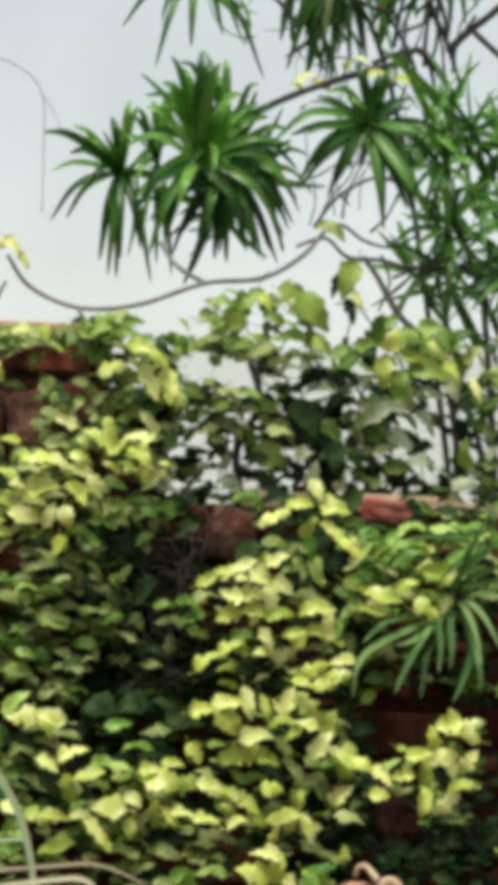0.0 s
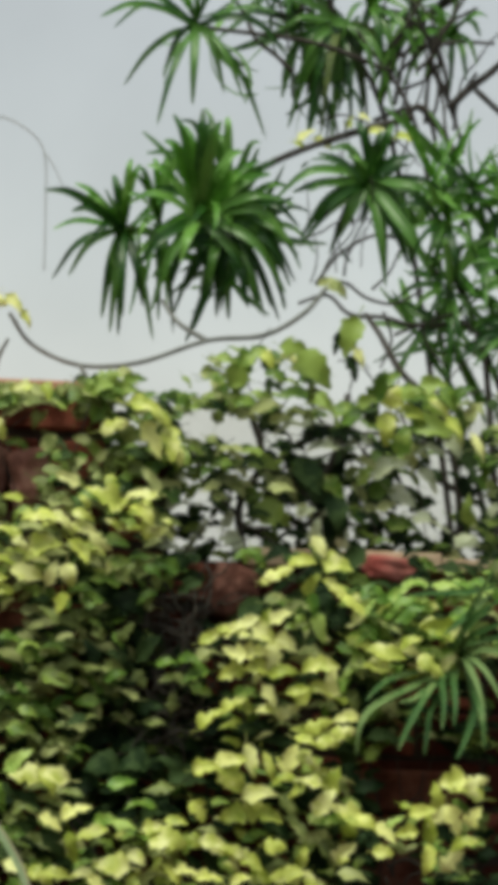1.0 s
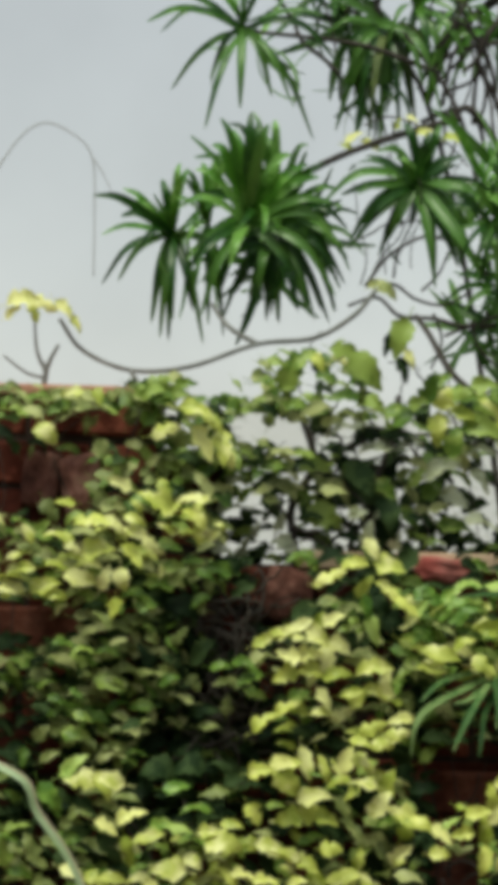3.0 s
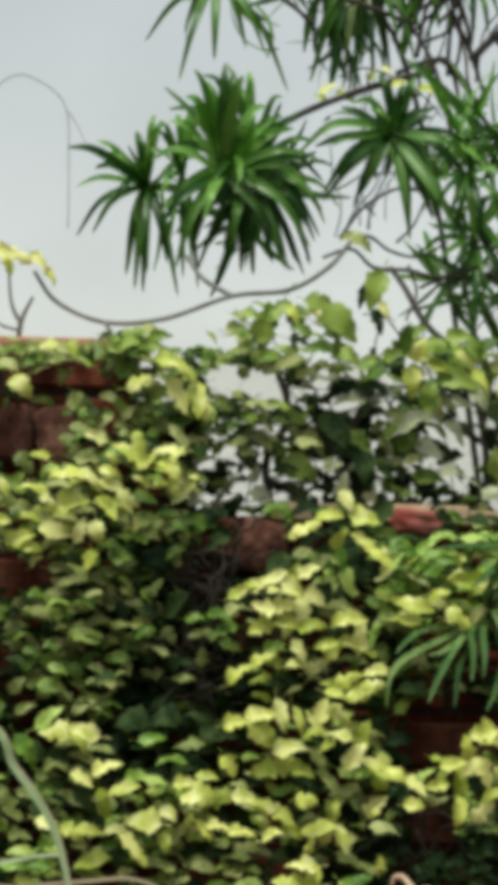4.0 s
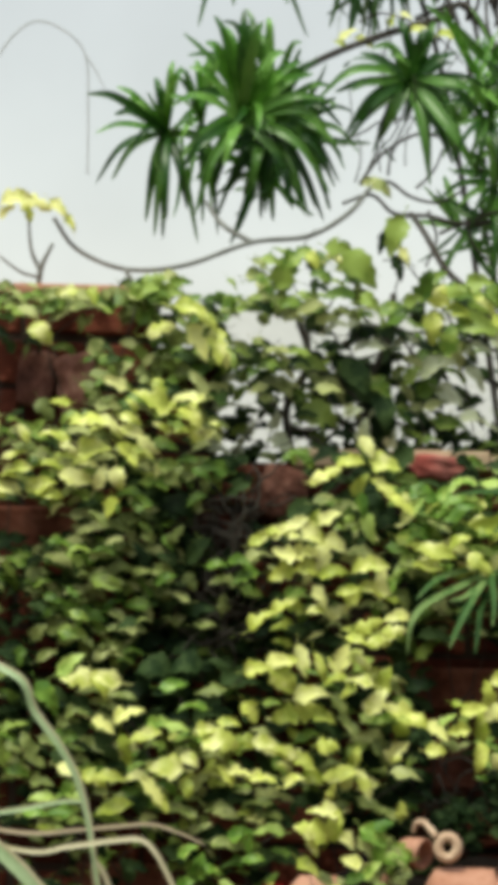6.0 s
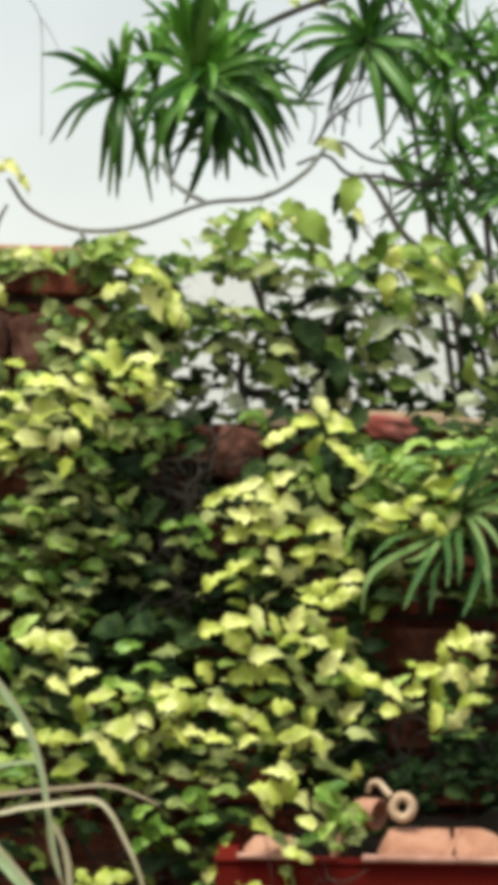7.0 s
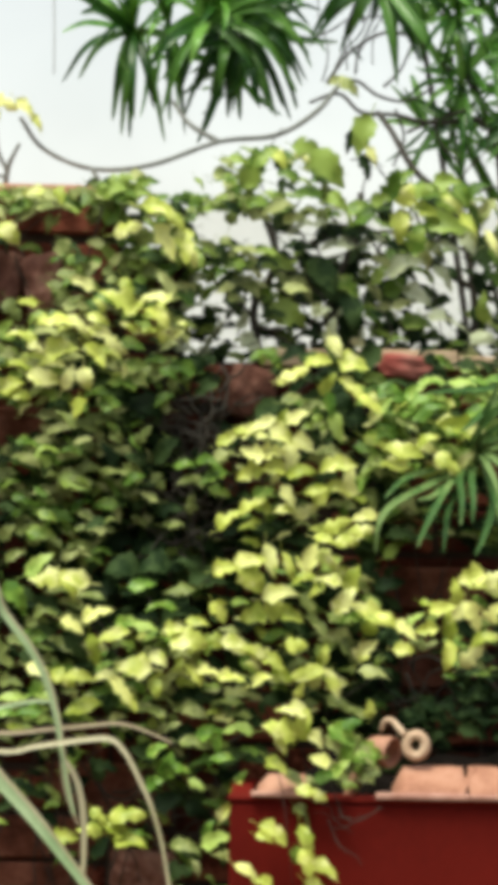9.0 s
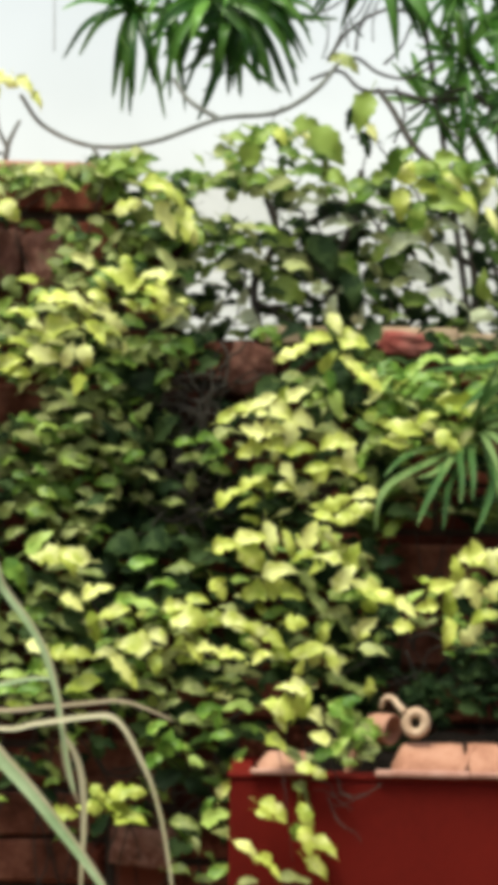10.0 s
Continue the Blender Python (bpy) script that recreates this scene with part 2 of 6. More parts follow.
# stretches of wall and open gaps left free by the creepers: x0, x1, z0, z1
BARE = [(-0.54, -0.330, 1.678, 1.787), (-0.393, -0.227, 1.790, 1.849), (-0.54, -0.334, 1.446, 1.504), (-0.041, 0.053, 1.483, 1.594), (0.225, 0.317, 1.567, 1.627), (0.279, 0.405, 1.148, 1.285), (0.277, 0.354, 1.013, 1.124), (-0.261, -0.181, 0.807, 0.889), (-0.406, -0.299, 0.627, 0.747), (-0.242, -0.120, 0.630, 0.726), (-0.130, -0.077, 0.760, 0.841), (-0.083, 0.027, 1.802, 1.861), (0.356, 0.431, 1.690, 1.774), (-0.165, -0.100, 1.884, 1.911), (0.163, 0.250, 1.889, 1.960), (-0.288, -0.264, 1.657, 1.697), (-0.125, -0.033, 1.437, 1.543), (0.374, 0.464, 0.891, 0.957), (0.127, 0.256, 1.789, 1.821), (0.006, 0.057, 1.806, 1.849), (-0.130, -0.031, 1.675, 1.702)]


def bare(x, z):
    return any(a < x < b and c < z < d for a, b, c, d in BARE)


def leaf_pose(x, y, z, length, angle, rise, rng, width=0.0):
    """Long axis at the angle from the horizontal, face turned towards the light by rise degrees, its blade as broad as width asks."""
    a = radians(angle)
    long = Vector((math.cos(a), rng.uniform(-0.35, 0.15), math.sin(a))).normalized()
    t = radians(rise)
    n = Vector((rng.uniform(-0.25, 0.25), -math.cos(t), math.sin(t)))
    n = (n - long * n.dot(long)).normalized()
    w = n.cross(long)
    s = length
    c = min(1.5 * s, width / 0.56 / max(0.3, abs(n.y))) if width else s
    return Matrix(((long.x * s, w.x * c, n.x * s, x), (long.y * s, w.y * c, n.y * s, y), (long.z * s, w.z * c, n.z * s, z), (0, 0, 0, 1)))


def plant_at(name, label, stem, radius, rng):
    """The plant's Empty at its foot and its winding stem."""
    plant = tagged(new(name), label, "vine", "vines on the wall")
    plant.location = stem[0]
    bpy.context.view_layer.update()
    bm = bmesh.new()
    path = []
    for p, q in zip(stem, stem[1:]):
        p, q = Vector(p), Vector(q)
        steps = max(1, int((q - p).length / 0.09))
        path += [p.lerp(q, k / steps) + (Vector((rng.gauss(0, 0.022), rng.uniform(-0.01, 0.008), rng.gauss(0, 0.012))) if k else Vector()) for k in range(steps)]
    path.append(Vector(stem[-1]))
    tube(bm, [p - Vector(stem[0]) for p in path], radius * 0.18, radius * 0.12, 5, 3, 0.1)
    part("stem", bm, BARK, plant)
    return plant


def vine(label, stem, radius, y, seed, name="climbing_vine", depth=0.022, more=(0, 0, 0, 1), cream=(), golden=(), fresh=(), green=(), olive=(), pale=(), deep=()):
    """A climbing plant: its stem, and its leaves by colour, each (x, z, length, width, angle), near the depth y, the paler the further out."""
    rng = random.Random(seed)
    plant = plant_at(name, label, stem, radius, rng)
    # darker kinds go behind and below, painting shade between the leaves
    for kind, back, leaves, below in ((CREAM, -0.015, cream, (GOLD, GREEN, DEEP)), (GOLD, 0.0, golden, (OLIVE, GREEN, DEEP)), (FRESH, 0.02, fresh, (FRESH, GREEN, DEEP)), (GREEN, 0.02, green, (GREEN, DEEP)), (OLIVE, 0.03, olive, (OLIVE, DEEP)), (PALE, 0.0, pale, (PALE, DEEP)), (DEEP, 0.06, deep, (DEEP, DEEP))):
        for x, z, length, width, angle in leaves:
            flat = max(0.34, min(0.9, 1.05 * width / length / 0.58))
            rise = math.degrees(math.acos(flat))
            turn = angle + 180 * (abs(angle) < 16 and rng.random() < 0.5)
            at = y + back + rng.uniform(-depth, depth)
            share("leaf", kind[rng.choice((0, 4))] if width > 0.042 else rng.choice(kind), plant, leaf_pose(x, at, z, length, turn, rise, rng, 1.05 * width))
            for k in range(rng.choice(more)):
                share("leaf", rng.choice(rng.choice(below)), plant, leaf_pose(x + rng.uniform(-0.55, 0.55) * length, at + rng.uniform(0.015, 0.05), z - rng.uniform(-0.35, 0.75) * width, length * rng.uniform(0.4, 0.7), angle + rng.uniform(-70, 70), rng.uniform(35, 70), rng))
    return plant


def undergrowth(label, stem, radius, seed, fill):
    """Many small leaves, the dark kinds colouring in shade, fill = rows of (n, x0, x1, z0, z1, size0, size1, kinds, y0,
    y1).
    """
    rng = random.Random(seed)
    plant = plant_at("climbing_vine", label, stem, radius, rng)
    for n, x0, x1, z0, z1, s0, s1, ks, y0, y1 in fill:
        for i in range(n):
            px, pz = rng.uniform(x0, x1), rng.uniform(z0, z1)
            if not bare(px, pz):
                share("leaf", rng.choice(rng.choice(ks)), plant, leaf_pose(px, rng.uniform(y0, y1), pz, rng.uniform(s0, s1), rng.gauss(-8, 30) + rng.choice((0, 180)), rng.uniform(25, 70), rng))
    return plant


# ---------- ground ----------
# unseen ground, its colour paled to bounce light onto the wall's foot
bm = bmesh.new()
bmesh.ops.create_grid(bm, x_segments=40, y_segments=40, size=600)
ground = tagged(part("ground", bm, GROUND), "unseen bare earth ground, paled to bounce light up", "ground", kind="structure")

# ---------- unseen walls added behind and beside the viewer to cut the sky light ---
for wall_name, x0, x1, y0, y1, top in (("wall_house", -4.0, 4.0, -2.2, -2.0, 5.0), ("wall_west", -4.2, -4.0, -2.2, 6.6, 3.2), ("wall_east", 4.0, 4.2, -2.2, 6.6, 3.2)):
    bm = bmesh.new()
    box(bm, x0, x1, y0, y1, 0, top, 0.01)
    tagged(part(wall_name, bm, PLASTER), "plain unseen dark wall added to cut the sky light", "wall", kind="structure")

# a pale rendered wall further back, seen through the gaps over the low wall
bm = bmesh.new()
box(bm, -4.0, 4.0, 8.5, 8.7, 0, 1.960)
tagged(part("wall_back", bm, RENDERED), "pale grey rendered wall behind the garden wall", "wall", kind="structure")

# ---------- brick walls ----------
FACE = 6.30
brick_meshes = []
for k in range(6):
    bm = bmesh.new()
    box(bm, -0.11, 0.11, -0.05, 0.05, -0.0365, 0.0365, 0.006, 0.003)
    me = bpy.data.meshes.new("brick")
    bm.to_mesh(me)
    bm.free()
    me.materials.append(BRICK)
    brick_meshes.append(me)
half_meshes = []
for k in range(3):
    bm = bmesh.new()
    box(bm, -0.052, 0.052, -0.05, 0.05, -0.0365, 0.0365, 0.006, 0.003)
    me = bpy.data.meshes.new("brick")
    bm.to_mesh(me)
    bm.free()
    me.materials.append(BRICK)
    half_meshes.append(me)


def brick_wall(name, label, x0, x1, top, seed):
    rng = random.Random(seed)
    bm = bmesh.new()
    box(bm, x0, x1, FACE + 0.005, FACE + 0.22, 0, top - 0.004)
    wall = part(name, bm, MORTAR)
    tagged(wall, label, "wall", kind="structure")
    course = 0.085
    n = int(top / course)
    for i in range(n):
        z = top - 0.0425 - i * course
        x = x0 + (0.0 if i % 2 else -0.115)
        while x < x1 - 0.02:
            a, b = max(x, x0), min(x + 0.22, x1)
            if b - a > 0.16:
                mesh, c = rng.choice(brick_meshes), (a + b) / 2
            elif b - a > 0.07:
                mesh, c = rng.choice(half_meshes), (a + b) / 2
            else:
                x += 0.23
                continue
            share("brick", mesh, wall, pose(c, FACE + 0.05 + rng.uniform(-0.006, 0.004), z, rng.uniform(-1, 1), rng.uniform(-0.8, 0.8), rng.uniform(-1.2, 1.2)))
            x += 0.23
    return wall


WALL_HIGH, WALL_LOW, STEP_X = 1.892, 1.60, -0.215
brick_wall("wall_high", "old dark red brick garden wall overgrown with vines", -1.25, STEP_X, WALL_HIGH, 3)
brick_wall("wall_step", "half-height step of the old brick garden wall", STEP_X, -0.105, 1.785, 5)
brick_wall("wall_low", "lower stepped part of the old brick garden wall", -0.105, 1.25, WALL_LOW, 4)


def plain_run(name, label, x0, x1, top, seed):
    """The wall's further run, its bricks joined."""
    rng = random.Random(seed)
    bm = bmesh.new()
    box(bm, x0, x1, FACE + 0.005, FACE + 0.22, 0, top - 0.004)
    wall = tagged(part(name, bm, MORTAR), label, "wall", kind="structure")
    verts, faces = [], []
    for i in range(int(top / 0.085)):
        z = top - 0.0425 - i * 0.085
        x = x0 + (0.0 if i % 2 else 0.115)
        while x + 0.22 <= x1:
            y = FACE + rng.uniform(-0.005, 0.003)
            n = len(verts)
            verts += [(x + a * 0.22, y + b * 0.05, z + c * 0.0365) for a in (0, 1) for b in (0, 1) for c in (-1, 1)]
            faces += [tuple(n + k for k in f) for f in ((0, 1, 3, 2), (4, 6, 7, 5), (0, 4, 5, 1), (2, 3, 7, 6), (1, 5, 7, 3), (0, 2, 6, 4))]
            x += 0.23
    me = bpy.data.meshes.new("bricks")
    me.from_pydata(verts, [], faces)
    me.materials.append(BRICK)
    bricks = new("bricks", me)
    bricks.parent = wall
    tagged(bricks, kind="stuff")


plain_run("wall_high_run", "further run of the old dark red brick wall", -4.0, -1.252, WALL_HIGH, 6)
plain_run("wall_low_run", "further run of the lower old brick wall", 1.252, 4.0, WALL_LOW, 7)

bm = bmesh.new()
x = -4.0
while x < STEP_X - 0.01:
    b = min(x + 0.31, STEP_X + 0.015)
    box(bm, x, b - 0.004, FACE - 0.012, FACE + 0.24, WALL_HIGH - 0.008, WALL_HIGH + 0.011, 0.004, 0.001, 2)
    x = b
tagged(part("wall_coping", bm, COPING), "thin weathered clay coping on the brick wall", "coping", kind="structure")

# worn bricks, corners rounded off and faces pitted
def crumbled(mat, width, deep, high, seed):
    bm = bmesh.new()
    bmesh.ops.create_cube(bm, size=1.0)
    bmesh.ops.subdivide_edges(bm, edges=bm.edges, cuts=9, use_grid_fill=True)
    for v in bm.verts:
        c = v.co.copy()
        ball = c.normalized() * 0.62
        v.co = c.lerp(ball, 0.28 * (2 * max(abs(c.x), abs(c.z)))) if c.length > 0.5 else c
        v.co += v.co.normalized() * (0.055 * noise.noise(v.co * 4 + Vector((seed, 0, 0))) + 0.03 * noise.noise(v.co * 11 + Vector((0, seed, 0))))
        v.co.x, v.co.y, v.co.z = v.co.x * width, v.co.y * deep, v.co.z * high
    for f in bm.faces:
        f.smooth = True
    me = bpy.data.meshes.new("brick")
    bm.to_mesh(me)
    bm.free()
    me.materials.append(mat)
    return me


def worn_header(owner, mat, x, y, z, width, high, lean, seed):
    """A worn brick sticking out end on."""
    rng = random.Random(seed)
    share("brick", crumbled(mat, width, 0.2, high, seed), bpy.data.objects[owner], pose(x, y, z, rng.uniform(-3, 3), lean, rng.uniform(-6, 6)))


worn_header("wall_low", BROWN_BRICK, 0.013, 6.345, 1.541, 0.086, 0.094, 8, 1)
worn_header("wall_high", WORN_BRICK, -0.358, 6.350, 1.731, 0.074, 0.104, -10, 2)
worn_header("wall_high", BROWN_BRICK, -0.424, 6.355, 1.732, 0.066, 0.100, 6, 3)
worn_header("wall_low", WORN_BRICK, -0.151, 6.350, 0.695, 0.120, 0.072, 4, 4)
worn_header("wall_high", RUSSET_BRICK, -0.224, 6.350, 0.781, 0.100, 0.078, -5, 5)
russet = brick_meshes[2].copy()
russet.materials[0] = RUSSET_BRICK
for owner, x, z in (("wall_high", -0.409, 1.474), ("wall_low", 0.328, 1.205), ("wall_low", 0.305, 1.063), ("wall_high", -0.226, 0.847), ("wall_high", -0.357, 0.750), ("wall_high", -0.386, 0.668)):
    share("brick", russet, bpy.data.objects[owner], pose(x, FACE + 0.034, z, 1, -1.5, 1))
loose = tagged(new("loose_brick", crumbled(RED_BRICK, 0.092, 0.085, 0.042, 6)), "loose worn bright red brick lying on the low wall's edge", "brick")
loose.matrix_world = Matrix.Translation((0.288, 6.305, 1.596)) @ pose(0, 0, 0, 4, 4, 10)

bm = bmesh.new()
x = 0.035
while x < 1.2:
    b = x + 0.13 + 0.05 * math.sin(x * 40)
    box(bm, x, b, FACE - 0.018, FACE + 0.218, WALL_LOW - 0.010, WALL_LOW + 0.019 + 0.005 * math.sin(x * 61), 0.004, 0.003, 2)
    x = b + 0.004
tagged(part("wall_bed", bm, BED), "rough pale mortar bed on top of the low brick wall", "mortar", kind="structure")

# ---------- red planter ----------
PL_TOP = 0.880
planter = tagged(new("planter"), "dark red painted masonry planter trough filled with dark soil", "planter")
planter.location = (0.55, 5.95, 0)
bpy.context.view_layer.update()


def local(bm, thing):
    for v in bm.verts:
        v.co -= thing.location
    return bm


for x0, x1, y0, y1, side_name in ((-0.005, 1.25, 5.80, 5.84, "front_panel"), (-0.005, 1.25, 6.08, 6.12, "back_panel"),
                                  (-0.003, 0.035, 5.838, 6.082, "side_panel"), (1.21, 1.248, 5.838, 6.082, "side_panel")):
    bm = bmesh.new()
    box(bm, x0, x1, y0, y1, 0, PL_TOP, 0.006, 0, 2)
    part(side_name, local(bm, planter), RED_PAINT, planter)
bm = bmesh.new()
box(bm, -0.008, 1.253, 5.7965, 5.85, PL_TOP, PL_TOP + 0.009, 0.004, 0.001, 3)
part("lip", local(bm, planter), RED_PAINT, planter)
bm = bmesh.new()
box(bm, 0.032, 1.22, 5.836, 6.084, 0.3, PL_TOP - 0.05)
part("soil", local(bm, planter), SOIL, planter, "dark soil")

# sloping clay tiles lying along the planter's edge
def clay_tile(label, x0, length, high, seed, lead=0.03, roll=False, tail=0.001):
    """A sloping tile with a worn front lip that runs out past its end, and a raised roll where it overlaps its neighbour."""
    rng = random.Random(seed)
    bm = bmesh.new()
    n = 14
    sec = [(0.006, 0.0), (0.007, 0.010), (0.012, 0.014), (0.040, 0.036), (0.064, 0.0455), (0.082, 0.047), (0.090, 0.043), (0.088, 0.034), (0.04, 0.022), (0.018, 0.0)]
    rows = []
    for i in range(n + 1):
        x = x0 + length * i / n
        k = high * (1 - (0.75 if lead else 0.0) * max(0, 1 - i * length / n / 0.022) ** 1.5) * (1 - 0.75 * max(0, 1 - (n - i) * length / n / tail) ** 1.4) * rng.uniform(0.985, 1.015)
        rows.append([bm.verts.new((x + rng.uniform(-0.001, 0.001), 5.788 + a, PL_TOP + 0.0095 + b * k)) for a, b in sec])
    for p, q in zip(rows, rows[1:]):
        for k in range(len(sec)):
            bm.faces.new((p[k], p[(k + 1) % len(sec)], q[(k + 1) % len(sec)], q[k])).smooth = True
    bm.faces.new(rows[0][::-1])
    bm.faces.new(rows[-1])
    bmesh.ops.recalc_face_normals(bm, faces=bm.faces)
    tile = tagged(part("clay_tile", bm, TERRACOTTA), label, "tile", "tiles along the planter")
    bm = bmesh.new()
    box(bm, x0 - lead, x0 + length, 5.785, 5.7945, PL_TOP + 0.0095, PL_TOP + 0.0095 + 0.011 * min(1, high * 1.3), 0.003, 0.001, 2)
    part("lip", bm, PINK_CLAY, tile, "worn pinkish front lip")
    if roll:
        bm = bmesh.new()
        tube(bm, [(x0 - 0.016, 5.796, PL_TOP + 0.013), (x0 - 0.006, 5.814, PL_TOP + 0.030), (x0 + 0.006, 5.845, PL_TOP + 0.051), (x0 + 0.014, 5.870, PL_TOP + 0.0525)], 0.0055, 0.0065, 10, 6, 0.03)
        part("roll", bm, TERRACOTTA, tile)
    return tile


clay_tile("sloping terracotta tile lying on the planter edge", 0.262, 0.124, 1.0, 1)
clay_tile("terracotta tile with a raised roll overlapping its neighbour", 0.3865, 0.105, 1.02, 2, 0.0, True, 0.06)
clay_tile("broken piece of terracotta tile under the creeper", 0.040, 0.085, 0.62, 3, 0.012)

# soil heap added in the planter, near-black for the shaded gap behind
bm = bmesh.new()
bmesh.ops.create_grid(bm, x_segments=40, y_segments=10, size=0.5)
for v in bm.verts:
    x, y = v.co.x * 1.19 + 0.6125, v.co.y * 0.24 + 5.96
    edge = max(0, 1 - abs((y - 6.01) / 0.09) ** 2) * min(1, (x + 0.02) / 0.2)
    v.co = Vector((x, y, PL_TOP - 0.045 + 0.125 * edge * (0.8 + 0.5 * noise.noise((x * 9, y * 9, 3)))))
tagged(part("soil_mound", bm, SOIL), "near-black soil heap added for the shaded gap behind the planter", "soil")

# small clay spout with a ring mouth, lying on the soil edge
spout = tagged(new("clay_spout"), "small broken terracotta spout with a pale ring mouth on the planter", "ornament")
spout.location = (0.215, 5.920, 0.850)
bpy.context.view_layer.update()
bm = bmesh.new()
tube(bm, [(0.178, 5.930, 0.830), (0.200, 5.918, 0.892), (0.216, 5.900, 0.936), (0.236, 5.886, 0.957)], 0.010, 0.015, 12, 6, 0.05)
part("neck", local(bm, spout), TERRACOTTA, spout)
# the cup: a turned bowl, its mouth towards the planter's front
bm = bmesh.new()
cup_m = Matrix.Translation((0.263, 5.868, 0.957)) @ Vector((0.78, -0.60, -0.12)).to_track_quat('Z', 'Y').to_matrix().to_4x4()
cup_rings = [[bm.verts.new(cup_m @ Vector((r * math.cos(6.2832 * k / 24), r * math.sin(6.2832 * k / 24), z))) for k in range(24)]
             for z, r in ((-0.056, 0.001), (-0.052, 0.013), (-0.036, 0.0215), (-0.016, 0.0255), (-0.002, 0.0268), (0.0, 0.0245), (-0.003, 0.0212), (-0.018, 0.0195), (-0.030, 0.013), (-0.034, 0.001))]
for p, q in zip(cup_rings, cup_rings[1:]):
    for k in range(24):
        bm.faces.new((p[k], p[(k + 1) % 24], q[(k + 1) % 24], q[k])).smooth = True
bmesh.ops.recalc_face_normals(bm, faces=bm.faces)
part("cup", local(bm, spout), TERRACOTTA, spout)
bm = bmesh.new()
ring_m = Matrix.Translation((0.299, 5.846, 0.972)) @ pose(0, 0, 0, 82, 0, -8)
for_ring = []
for i in range(24):
    a1 = 2 * math.pi * i / 24
    for_ring.append([bm.verts.new(ring_m @ Vector(((0.0160 + 0.0084 * math.cos(b)) * math.cos(a1), (0.0176 + 0.0084 * math.cos(b)) * math.sin(a1), 0.0085 * math.sin(b)))) for b in [2 * math.pi * j / 10 for j in range(10)]])
for i in range(24):
    for j in range(10):
        bm.faces.new((for_ring[i][j], for_ring[(i + 1) % 24][j], for_ring[(i + 1) % 24][(j + 1) % 10], for_ring[i][(j + 1) % 10])).smooth = True
part("ring", local(bm, spout), PALE_CLAY, spout, "pale clay ring")
bm = bmesh.new()
tube(bm, [(0.243, 5.872, 0.993), (0.247, 5.866, 1.008), (0.259, 5.860, 1.011), (0.269, 5.854, 1.001), (0.280, 5.848, 0.989)], 0.0038, 0.0065, 8, 6)
part("handle", local(bm, spout), PALE_CLAY, spout, "curled pale clay handle")

# ---------- vines on the wall ----------
vine("green and yellow creeper along the coping of the brick wall",
        [(-0.42, 6.24, 0.0), (-0.40, 6.25, 1.0), (-0.45, 6.24, 1.6), (-0.30, 6.25, 1.88)], 0.01, 6.2, 102,
        olive=[(-0.386, 1.882, 0.043, 0.024, 10), (-0.337, 1.880, 0.041, 0.022, -20), (-0.294, 1.886, 0.039, 0.024, 30), (-0.309, 1.784, 0.045, 0.028, -60), (-0.266, 1.756, 0.039, 0.024, 30), (-0.232, 1.747, 0.037, 0.022, -30), (-0.222, 1.774, 0.037, 0.020, 60), (-0.332, 1.840, 0.026, 0.016, 70), (-0.261, 1.797, 0.033, 0.020, 10), (-0.411, 1.873, 0.055, 0.026, 4), (-0.358, 1.869, 0.053, 0.024, -14), (-0.379, 1.842, 0.053, 0.018, 28), (-0.341, 1.830, 0.040, 0.020, -82), (-0.313, 1.784, 0.047, 0.036, -58), (-0.204, 1.766, 0.032, 0.024, 40),
               (-0.311, 1.698, 0.036, 0.028, 8), (-0.179, 1.808, 0.045, 0.040, -80), (-0.407, 1.856, 0.045, 0.020, -12)],
        green=[(-0.148, 1.873, 0.043, 0.020, 12), (-0.113, 1.875, 0.045, 0.020, -14), (-0.084, 1.870, 0.039, 0.024, -50), (-0.054, 1.863, 0.043, 0.018, 10), (-0.130, 1.753, 0.049, 0.024, 30), (-0.308, 1.863, 0.045, 0.036, -62),
               (-0.265, 1.868, 0.053, 0.036, -38), (-0.253, 1.888, 0.041, 0.024, 76), (-0.227, 1.859, 0.065, 0.034, 62), (-0.216, 1.913, 0.051, 0.028, 18), (-0.192, 1.888, 0.063, 0.032, 8), (-0.238, 1.898, 0.037, 0.026, 50),
               (-0.292, 1.763, 0.041, 0.024, -38), (-0.263, 1.766, 0.037, 0.022, 28), (-0.278, 1.724, 0.061, 0.028, -40), (-0.321, 1.720, 0.041, 0.022, 58), (-0.178, 1.768, 0.053, 0.028, 18), (-0.160, 1.737, 0.061, 0.032, 4),
               (-0.207, 1.871, 0.049, 0.026, -30), (-0.171, 1.906, 0.045, 0.022, 14), (-0.082, 1.778, 0.049, 0.034, -38)],
        golden=[(-0.412, 1.807, 0.055, 0.045, -62), (-0.202, 1.824, 0.061, 0.028, 20), (-0.146, 1.852, 0.077, 0.029, -16), (-0.101, 1.794, 0.071, 0.033, -64), (-0.120, 1.835, 0.061, 0.026, -42), (-0.202, 1.720, 0.045, 0.024, -60),
                (-0.368, 1.885, 0.043, 0.020, 8), (-0.321, 1.880, 0.035, 0.022, -50)],
        cream=[(-0.133, 1.803, 0.075, 0.033, -50), (-0.087, 1.773, 0.039, 0.024, -60)])

